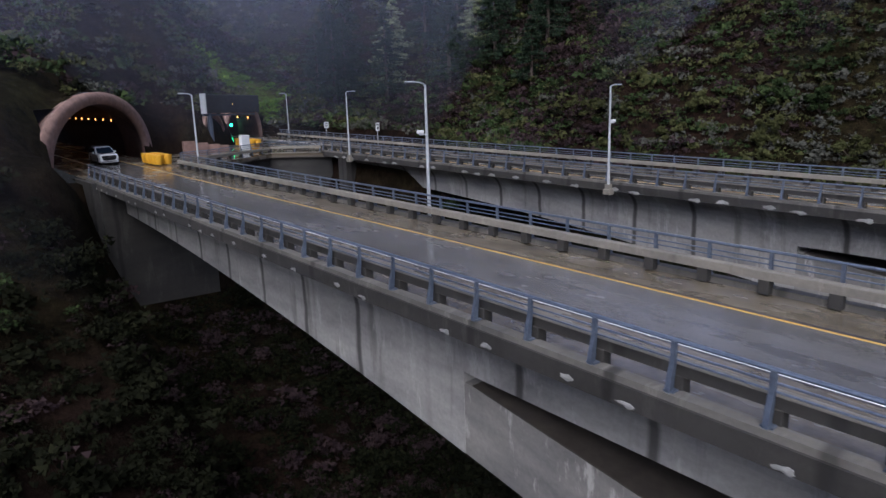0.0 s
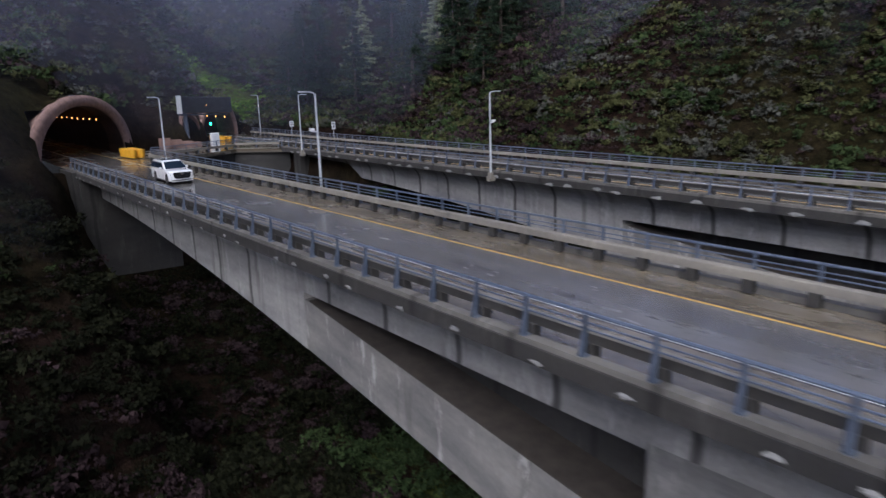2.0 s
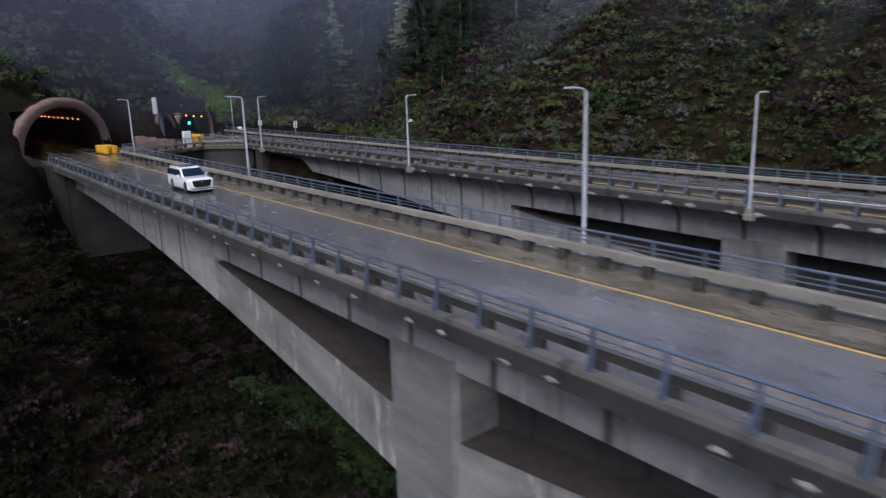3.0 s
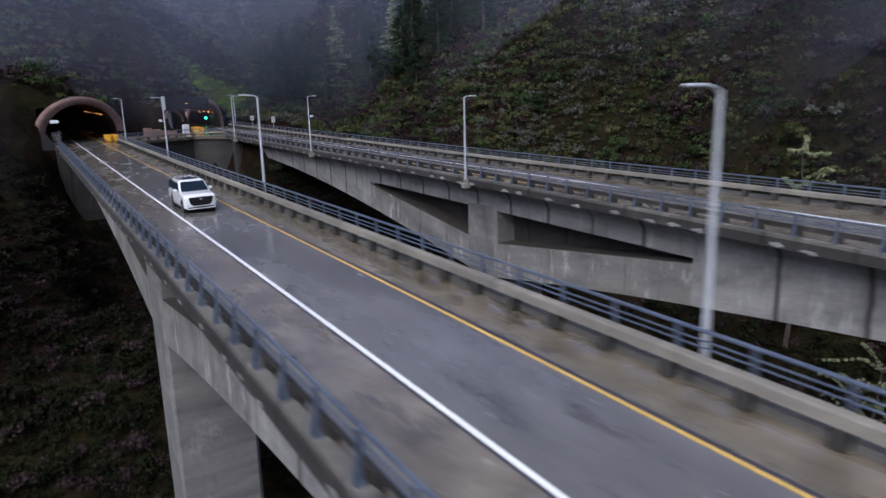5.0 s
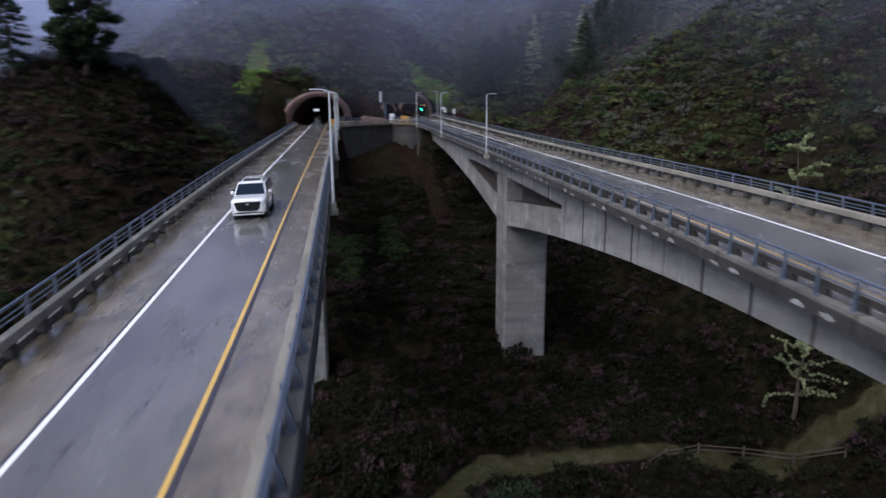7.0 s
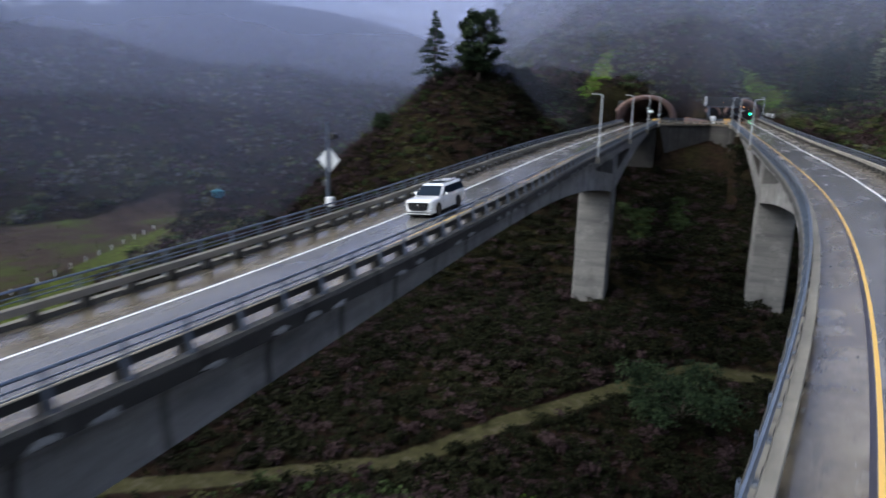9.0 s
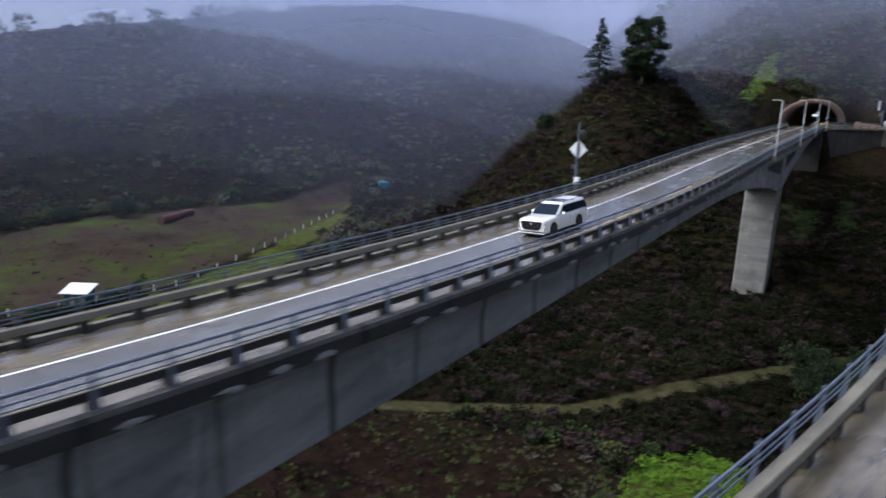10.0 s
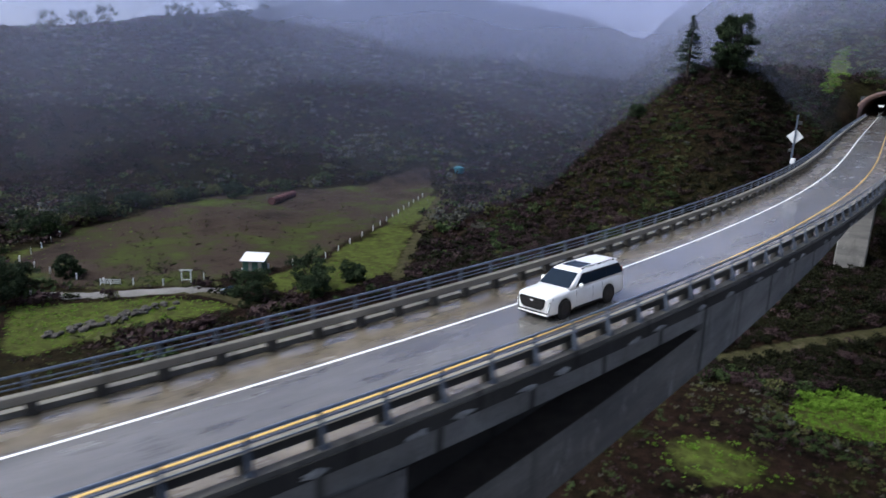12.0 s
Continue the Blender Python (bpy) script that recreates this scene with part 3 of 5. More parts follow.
# ---- tunnels ----
def arch(r, crown, zc=0.4, n=24):
    """Points of a broad arch: half width r, crown height above the road, feet below it."""
    pts = [(-r * 1.03, -2.4), (-r * 1.01, -0.8)]
    for k in range(n + 1):
        a = math.pi * (1 - k / n)
        pts.append((r * math.cos(a), zc + (crown - zc) * math.sin(a)))
    return pts + [(r * 1.01, -0.8), (r * 1.03, -2.4)]


def build_tunnel(line, mid, s_mid, skew, inside, outside, label):
    """A shotcrete collar, cut aslant by the hillside, and the bore behind it."""
    portal = thing("tunnel_portal", label, "tunnel", "tunnel portals", "structure")
    front = lambda o: s_mid - skew * o
    inner, outer = arch(*inside), arch(*outside)
    lip = [((a[0] + b[0]) / 2, (a[1] + b[1]) / 2) for a, b in zip(inner, outer)]
    rings = [[line.at(front(o) + ds, o * k + mid, z, True) for o, z in pts] for pts, ds, k in (
        (outer, -30, 1), (outer, -12, 1), (outer, -1.2, 1), (outer, -0.5, 0.99), (lip, 0.1, 1.0), (inner, -0.4, 1.01), (inner, -1.2, 1), (inner, -10, 1))]
    verts, faces, n = [v for r in rings for v in r], [], len(inner)
    for i in range(len(rings) - 1):
        for j in range(n - 1):
            faces.append((i * n + j, i * n + j + 1, (i + 1) * n + j + 1, (i + 1) * n + j))
    part("collar", raw("collar", verts, faces, True), PORTAL, portal, "rough reddish sprayed-concrete collar")
    bore = [[line.at(front(o) - 9.5, o * 0.99 + mid, z, True) for o, z in inner]] + [[line.at(s, o * 0.99 + mid, z, True) for o, z in inner] for s in (-45, BACK)]
    verts = [v for r in bore for v in r]
    faces = [(i * n + j, i * n + j + 1, (i + 1) * n + j + 1, (i + 1) * n + j) for i in range(2) for j in range(n - 1)]
    faces.append(tuple(range(2 * n, 3 * n)))
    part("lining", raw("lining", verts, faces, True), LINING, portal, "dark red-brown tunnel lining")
    return portal


build_tunnel(WEST, -0.2, 19.5, 1.4, (6.5, 6.6), (8.4, 7.9), "round reddish sprayed-concrete tunnel portal in the scrub hillside")
build_tunnel(EAST, -0.2, -6.0, 1.04, (4.8, 5.7, 0.9), (5.9, 6.8, 0.9), "second reddish tunnel portal with amber lamps inside")


def tunnel_lamp(at):
    """A wall lamp: a dark housing on the bore's wall, its lens turned across the road."""
    lamp = thing("tunnel_lamp", "amber wall lamp glowing inside the tunnel bore", "lamp", "tunnel lamps", at=at)
    bm = bmesh.new()
    box(bm, 0.02, 0.30, -0.3, 0.3, -0.16, 0.16, None, 0.03)
    box(bm, -0.15, 0.04, -0.30, -0.23, -0.16, 0.16)
    part("housing", bm, DARK, lamp)
    bm = bmesh.new()
    box(bm, -0.14, 0.02, -0.22, 0.22, -0.12, 0.12, None, 0.03)
    part("lens", bm, AMBER, lamp, "glowing amber lens")


for line, off, h, first, count in ((WEST, 4.6, 4.35, 3.0, 10), (EAST, 3.5, 3.3, -13.0, 14)):
    for k in range(count):
        tunnel_lamp(Matrix.Translation(line.at(first - 4.6 * k, off, h, True)))


# ---- street lamps ----
def build_lamp(line, s, off, with_camera):
    """A tapered pole on a bracket outside the rail, a short arm over the road and a flat head."""
    m = line.matrix(s, off)
    p = m.translation
    inward = (line.at(s, 0, 0) - p)
    inward.z = 0
    yaw = math.atan2(inward.y, inward.x)
    lamp = thing("street_lamp", "galvanised steel street lamp outside the bridge railing", "street lamp", "bridge lamps", at=Matrix.Translation(p) @ Matrix.Rotation(yaw, 4, "Z"))
    bm = bmesh.new()
    tube(bm, (0, 0, -0.35), (0, 0, 7.2), 0.105, 0.06, 12)
    part("pole", bm, POLE, lamp)
    bm = bmesh.new()
    box(bm, -0.30, 0.30, -0.30, 0.30, -0.75, -0.30, bevel=0.04)
    box(bm, -0.2, 0.2, -0.2, 0.2, -0.3, 0.05, bevel=0.02)
    part("bracket", bm, BARRIER, lamp, "concrete lamp bracket on the deck edge")
    bm = bmesh.new()
    for a, b in (((0, 0, 7.1), (0.12, 0, 7.25)), ((0.12, 0, 7.25), (0.4, 0, 7.31)), ((0.4, 0, 7.31), (0.75, 0, 7.33))):
        tube(bm, a, b, 0.04, 0.04, 8)
    part("arm", bm, POLE, lamp)
    bm = bmesh.new()
    box(bm, 0.65, 1.25, -0.15, 0.15, 7.28, 7.37, bevel=0.03)
    part("head", bm, POLE, lamp, "flat lamp head")
    if with_camera:
        bm = bmesh.new()
        box(bm, 0.05, 0.5, -0.05, 0.05, 4.55, 4.62)
        box(bm, 0.25, 0.62, -0.12, 0.12, 4.62, 4.82, bevel=0.04)
        part("traffic_camera", bm, WHITE, lamp, "small white traffic camera on the pole")
    return lamp


for k in (-1, 0, 1, 2):
    build_lamp(WEST, 71.28 + 36.58 * k, 4.68, k == 0)
for k in (-1, 0, 1):
    build_lamp(EAST, 70.17 + 36.58 * k, 4.68, k == 0)
build_lamp(EAST, -2.0, -5.6, False)


# ---- forecourt between the tunnels ----
def poly_slab(name, pts, z_of, thick, mat, kind_label=None, parent=None):
    bm = bmesh.new()
    uvl = bm.loops.layers.uv.new("UVMap")
    top = [bm.verts.new((x, y, z_of(x, y))) for x, y in pts]
    low = [bm.verts.new((x, y, z_of(x, y) - thick)) for x, y in pts]
    bm.faces.new(top)
    bm.faces.new(low[::-1])
    for j in range(len(pts)):
        k = (j + 1) % len(pts)
        bm.faces.new((top[j], low[j], low[k], top[k]))
    bmesh.ops.recalc_face_normals(bm, faces=bm.faces)
    for f in bm.faces:
        for lp in f.loops:
            c = lp.vert.co
            lp[uvl].uv = (c.x, c.y) if abs(f.normal.z) > 0.7 else (c.x + c.y, c.z)
    return part(name, bm, mat, parent)


def fore_z(x, y):
    return 2.35 - 0.02 * (80 - y)


fore = thing("forecourt", "damp concrete forecourt with a retaining wall between the tunnels", "forecourt", kind="structure")
poly_slab("paving", [(22.9, 67.5), (26.5, 68.6), (37.5, 76.5), (43.6, 71.0), (44.0, 103.0), (34.0, 92.0), (24.0, 80.5)], fore_z, 0.5, ROAD, parent=fore)
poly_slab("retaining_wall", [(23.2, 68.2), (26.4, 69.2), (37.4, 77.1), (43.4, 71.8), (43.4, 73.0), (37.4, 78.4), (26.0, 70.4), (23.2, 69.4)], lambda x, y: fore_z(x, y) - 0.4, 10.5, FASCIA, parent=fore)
# Abutment and wing walls near-black: the shade below the deck is in their colour.
for line, s0, out in ((WEST, 37.5, 0), (EAST, 31.5, 0)):
    q = [line.at(s0 - 1.2, EDGE_W + 0.1), line.at(s0 + 0.6, EDGE_W + 0.1), line.at(s0 + 0.6, EDGE_N - 0.1), line.at(s0 - 1.2, EDGE_N - 0.1)]
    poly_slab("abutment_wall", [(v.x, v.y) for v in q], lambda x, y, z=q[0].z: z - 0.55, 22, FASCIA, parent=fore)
wing = [WEST.at(30.5, -5.5), WEST.at(37.6, -5.5), WEST.at(37.6, -5.05), WEST.at(30.5, -5.05)]
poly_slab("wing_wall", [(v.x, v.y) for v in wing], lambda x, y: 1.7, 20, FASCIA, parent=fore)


def run_railing(pts, label):
    """A straight-run railing of the same kind along the forecourt's brink."""
    rail = thing("forecourt_railing", label, "railing", "bridge railings")
    for name, h0, h1, w in (("kerb", -0.02, 0.09, 0.25), ("beam", 0.54, 0.85, 0.17)):
        for (ax, ay), (bx, by) in zip(pts, pts[1:]):
            d = Vector((bx - ax, by - ay, 0))
            m = Matrix.Translation((ax, ay, fore_z(ax, ay))) @ Matrix.Rotation(math.atan2(d.y, d.x), 4, "Z")
            bm = bmesh.new()
            box(bm, -0.1, d.length + 0.1, -w, w, h0, h1, m, 0.02)
            part(name, bm, BARRIER, rail)
    for (ax, ay), (bx, by) in zip(pts, pts[1:]):
        n = max(1, int(math.hypot(bx - ax, by - ay) / POSTS))
        for i in range(n + 1):
            x, y = ax + (bx - ax) * i / n, ay + (by - ay) * i / n
            m = Matrix.Translation((x, y, fore_z(x, y))) @ Matrix.Rotation(math.atan2(by - ay, bx - ax) - math.pi / 2, 4, "Z")
            for nm, me in (("barrier_post", POST_MESH), ("rail_post", STEEL_MESH)):
                part(nm, me, None, rail).matrix_local = m
        for h, q in ((RAIL_TOP, 0.055), (1.2, 0.03), (1.0, 0.03)):
            bm = bmesh.new()
            tube(bm, (ax, ay, fore_z(ax, ay) + h), (bx, by, fore_z(bx, by) + h), q, q, 6)
            part("tube", bm, STEEL, rail, "steel tube")


run_railing([(23.35, 67.9), (26.5, 69.0), (37.5, 76.9), (42.2, 72.6)], "grey concrete barrier with steel tubes along the forecourt brink")


# ---- tunnel forecourt things ----
def barrel_mesh():
    bm = bmesh.new()
    for a, b, r0, r1 in ((0, 0.45, 0.36, 0.42), (0.45, 0.5, 0.42, 0.44), (0.5, 0.92, 0.44, 0.46), (0.92, 1.02, 0.48, 0.46)):
        tube(bm, (0, 0, a), (0, 0, b), r0, r1, 14)
    return bm


BARREL = shared("crash_barrel", barrel_mesh(), YELLOW)
for cx, cy, ang, rows in ((22.9, 72.0, 0.03, 5), (42.6, 92.0, 0.1, 6)):
    for i in range(rows):
        for j in range(2):
            x, y = cx + (j - 0.5) * 1.02 + 0.25 * i * ang, cy + i * 1.05 + 0.15 * j
            ob = new("crash_barrel", BARREL)
            ob.matrix_world = pose(x, y, fore_z(x, y) + 0.02, 0, 0, 40 * i + 70 * j)
            tagged(ob, "yellow plastic sand-filled crash barrel before the tunnel", "crash barrel", "crash barrels")

gantry = thing("message_sign", "large black variable message sign on a steel column", "road sign")
bm = bmesh.new()
mb = Matrix.Translation((36.0, 93.3, 0)) @ Matrix.Rotation(math.atan2(4.55, 10.1), 4, "Z")
box(bm, 0, 11.1, -0.45, 0.45, 7.55, 10.15, mb, 0.05)
part("housing", bm, DARK, gantry)
bm = bmesh.new()
tube(bm, mb @ Vector((1.5, 0.6, 2.2)), mb @ Vector((1.5, 0.6, 8.6)), 0.38, 0.34, 16)
part("column", bm, STEEL, gantry, "blue-grey steel column")
bm = bmesh.new()
box(bm, 0.2, 10.9, 0.42, 0.62, 7.2, 7.45, mb)
box(bm, 0.2, 10.9, 0.42, 0.62, 9.3, 9.5, mb)
part("truss", bm, STEEL, gantry)
bm = bmesh.new()
box(bm, -0.15, 0.02, -0.5, 0.5, 7.5, 10.3, mb)
part("end_plate", bm, POLE, gantry, "pale end plate")
bm = bmesh.new()
box(bm, 5.2, 5.32, -0.47, -0.44, 8.75, 8.87, mb)
part("pixel_lamp", bm, AMBER, gantry, "single lit amber dot")

cab = thing("equipment_cabinet", "pale grey steel equipment cabinet on the forecourt", "cabinet")
bm = bmesh.new()
box(bm, 37.6, 38.8, 85.4, 86.2, fore_z(38, 86), fore_z(38, 86) + 2.0, None, 0.04)
part("housing", bm, WHITE, cab)
bm = bmesh.new()
box(bm, 37.66, 38.74, 85.37, 85.41, fore_z(38, 86) + 0.1, fore_z(38, 86) + 1.9)
part("door", bm, SIGN_BACK, cab)

wall = thing("low_wall", "low pinkish block wall stepping down beside the cabinet", "wall", kind="structure")
for k, (x0, x1, h) in enumerate(((30.4, 32.0, 1.7), (32.0, 33.8, 1.4), (33.8, 35.6, 1.1), (35.6, 37.0, 0.9))):
    bm = bmesh.new()
    box(bm, x0, x1 - 0.03, 87.0 + 0.4 * k, 87.6 + 0.4 * k, 2.0, 2.3 + h, None, 0.03)
    part("block", bm, PORTAL, wall)


def small_arch():
    """A small shotcrete arch beside the east portal."""
    a = thing("service_portal", "small reddish sprayed-concrete service arch beside the tunnel", "tunnel", kind="structure")
    verts, n = [], 0
    for r, y in ((2.6, 106), (2.6, 96.2), (2.0, 95.9), (2.0, 106)):
        ring = [(38.3 + r * math.cos(t), y + 0.9 * r * math.cos(t), 2.3 + 2.2 + (r + 0.6) * math.sin(t)) for t in (math.pi * k / 14 for k in range(15))]
        ring = [(ring[0][0], ring[0][1], 1.5)] + ring + [(ring[-1][0], ring[-1][1], 1.5)]
        verts += ring
        n = len(ring)
    part("collar", raw("collar", verts, [(i * n + j, i * n + j + 1, (i + 1) * n + j + 1, (i + 1) * n + j) for i in range(3) for j in range(n - 1)], True), PORTAL, a)


small_arch()


def board(name, label, at, w, h, bars, mat=WHITE, post=2.2, round_post=0.045):
    """A plate sign on a post; at is the foot of the post, facing local -y."""
    s = thing(name, label, "road sign", at=at)
    bm = bmesh.new()
    tube(bm, (0, 0, 0), (0, 0, post + h), round_post, round_post, 8)
    part("post", bm, POLE, s)
    bm = bmesh.new()
    box(bm, -w / 2, w / 2, -0.075, -0.05, post, post + h, None, 0.008)
    part("plate", bm, mat, s)
    for i, (bw, bz, bh) in enumerate(bars):
        bm = bmesh.new()
        box(bm, -bw / 2, bw / 2, -0.084, -0.0785, post + bz, post + bz + bh)
        part("lettering_bar", bm, DARK, s)
    return s


for st, off, w, h, bars in ((10.0, -5.9, 0.9, 0.9, ((0.6, 0.55, 0.12), (0.6, 0.25, 0.12))), (24.0, -5.9, 0.75, 1.1, ((0.45, 0.75, 0.16), (0.3, 0.2, 0.35)))):
    m = EAST.matrix(st, off)
    board("road_sign", "white rectangular road sign with dark lettering on a post", Matrix.Translation(m.translation) @ pose(0, 0, -0.4, 0, 0, 12), w, h, bars, post=2.4)

# signals and signs inside the tunnels
for line, off, st in ((EAST, 3.4, -21.0),):
    sig = thing("lane_signal", "lit green lane signal hung in the tunnel mouth", "traffic light", at=Matrix.Translation(line.at(st, off, 1.75, True)))
    bm = bmesh.new()
    box(bm, -0.35, 0.35, -0.05, 0.25, -0.35, 0.35, None, 0.04)
    part("housing", bm, DARK, sig)
    bm = bmesh.new()
    tube(bm, (0, -0.11, 0), (0, -0.06, 0), 0.24, 0.24, 16)
    part("lens", bm, GREEN_LAMP, sig, "glowing green lens")
sig = thing("tunnel_sign", "small white sign hung inside the tunnel bore", "road sign", at=Matrix.Translation((18.1, 133.3, 5.2)))
bm = bmesh.new()
box(bm, -0.9, 0.9, -0.06, 0.06, 0, 0.75, None, 0.03)
part("plate", bm, paint("lit_white_sign", (0.8, 0.82, 0.85), emit=0.6), sig)
bm = bmesh.new()
box(bm, -0.55, -0.35, -0.09, 0.05, -0.5, 0.1)
box(bm, 0.35, 0.55, -0.09, 0.05, -0.5, 0.1)
part("hanger", bm, WHITE, sig)

# diamond warning sign, seen from behind, with beacons and a cabinet
foot = Vector((9.35, -88.7, 0))
foot.z = WEST.at(188, -5.25).z - 0.55
flash = thing("warning_sign", "diamond warning sign on a steel pole with beacons and cabinet", "road sign", at=Matrix.Translation(foot) @ Matrix.Rotation(radians(-8), 4, "Z"))
bm = bmesh.new()
tube(bm, (0, 0, -0.5), (0, 0, 7.0), 0.11, 0.085, 12)
part("pole", bm, STEEL, flash)
bm = bmesh.new()
box(bm, -0.61, 0.61, 0.10, 0.125, -0.61, 0.61, Matrix.Translation((0, 0, 4.6)) @ Matrix.Rotation(radians(45), 4, "Y"), 0.01)
part("plate", bm, SIGN_BACK, flash, "bare aluminium back of the diamond plate")
for z in (6.1, 3.1):
    bm = bmesh.new()
    box(bm, 0.1 if z > 4 else -0.48, 0.48 if z > 4 else -0.1, 0.0, 0.28, z - 0.19, z + 0.19, None, 0.05)
    tube(bm, (0.29 if z > 4 else -0.29, 0.28, z), (0.29 if z > 4 else -0.29, 0.45, z), 0.15, 0.19, 12)
    part("beacon", bm, DARK, flash, "black flashing-beacon housing")
bm = bmesh.new()
box(bm, -0.02, 0.42, -0.28, 0.1, 1.65, 2.25, None, 0.03)
part("control_box", bm, WHITE, flash, "white control box")
bm = bmesh.new()
box(bm, -0.3, 0.3, -0.3, 0.3, -0.6, -0.2, None, 0.03)
part("foot_bracket", bm, BARRIER, flash)


# ---- the car ----
BODY = paint("car_white", (0.86, 0.86, 0.86), 0.18, 0.0, 1.0)
GLASS = paint("tinted_glass", (0.012, 0.02, 0.034), 0.08)
GLASS.node_tree.nodes["Principled BSDF"].inputs["Specular IOR Level"].default_value = 0.04
TRIM = paint("black_trim", (0.008, 0.008, 0.009), 0.55)
TRIM.node_tree.nodes["Principled BSDF"].inputs["Specular IOR Level"].default_value = 0.2
RUBBER = simple("tyre_rubber", (0.012, 0.012, 0.012), (0.03, 0.03, 0.03), 20.0, 0.85)
RIM = paint("dark_alloy", (0.045, 0.045, 0.05), 0.35, 0.6)
CHROME = paint("bright_trim", (0.6, 0.6, 0.62), 0.2, 0.9)
HEADLIGHT = paint("headlight", (0.9, 0.95, 1.0), 0.1, emit=0.5)
TAIL = paint("tail_lamp", (0.10, 0.004, 0.004), 0.15)


def loft(stations, ring):
    """Joins equal rings of points into a closed skin."""
    bm = bmesh.new()
    rings = [[bm.verts.new(p) for p in ring(*st)] for st in stations]
    for a, b in zip(rings, rings[1:]):
        for j in range(len(a)):
            k = (j + 1) % len(a)
            bm.faces.new((a[j], a[k], b[k], b[j]))
    bm.faces.new(rings[0])
    bm.faces.new(rings[-1][::-1])
    bmesh.ops.recalc_face_normals(bm, faces=bm.faces)
    for f in bm.faces:
        f.smooth = len(f.verts) == 4
    return bm


def body_ring(y, w, zb, zt, crown):
    half = [(w * 0.80, zb), (w * 0.95, zb + 0.05), (w, zb + 0.22), (w * 1.005, (zb + zt) / 2), (w * 0.985, zt - 0.12), (w * 0.94, zt - 0.03), (w * 0.80, zt + crown * 0.4), (w * 0.4, zt + crown)]
    return [(x, y, z) for x, z in half] + [(-x, y, z) for x, z in half[::-1]]


def cabin_ring(z, y0, y1, w, r):
    pts = []
    for cx, cy, a0 in ((w - r, y0 - r, 0), (-w + r, y0 - r, 90), (-w + r, y1 + r, 180), (w - r, y1 + r, 270)):
        for k in range(4):
            a = radians(a0 + 30 * k)
            pts.append((cx + r * math.cos(a), cy + r * math.sin(a), z))
    return pts


def panel(corners, out, thick=0.012):
    """A thin pane lifted off the skin."""
    bm = bmesh.new()
    o = Vector(out).normalized() * thick
    a = [bm.verts.new(Vector(c) + o) for c in corners]
    b = [bm.verts.new(Vector(c) - o * 1.5) for c in corners]
    bm.faces.new(a)
    bm.faces.new(b[::-1])
    for j in range(len(a)):
        k = (j + 1) % len(a)
        bm.faces.new((a[j], b[j], b[k], a[k]))
    bmesh.ops.recalc_face_normals(bm, faces=bm.faces)
    return bm


def build_wheel(car, x, y, out):
    wheel = part("wheel", None, None, car)
    wheel.matrix_local = Matrix.Translation((x, y, 0.42))
    bm = bmesh.new()
    for a, b, r0, r1 in ((-0.14, -0.10, 0.38, 0.42), (-0.10, 0.10, 0.42, 0.42), (0.10, 0.14, 0.42, 0.38)):
        tube(bm, (a, 0, 0), (b, 0, 0), r0, r1, 28)
    part("tyre", bm, RUBBER, wheel)
    bm = bmesh.new()
    tube(bm, (out * 0.10, 0, 0), (out * 0.143, 0, 0), 0.29, 0.285, 28)
    tube(bm, (out * 0.14, 0, 0), (out * 0.165, 0, 0), 0.07, 0.06, 12)
    for k in range(6):
        m = Matrix.Rotation(radians(60 * k), 4, "X")
        box(bm, min(out * 0.14, out * 0.16), max(out * 0.14, out * 0.16), -0.04, 0.04, 0.05, 0.27, m)
    part("rim", bm, RIM, wheel, "dark six-spoke alloy rim")
    return wheel


AXLES = (-0.98, -4.05)
LONGER = 0.22                    # the long body: all behind the front doors set further back


def body_low(y, low):
    """The body's lower edge, lifted in round arches over the axles."""
    for a in AXLES:
        d = abs(y - a)
        if d < 0.49:
            return max(low, 0.42 + math.sqrt(0.49 ** 2 - d ** 2))
    return low


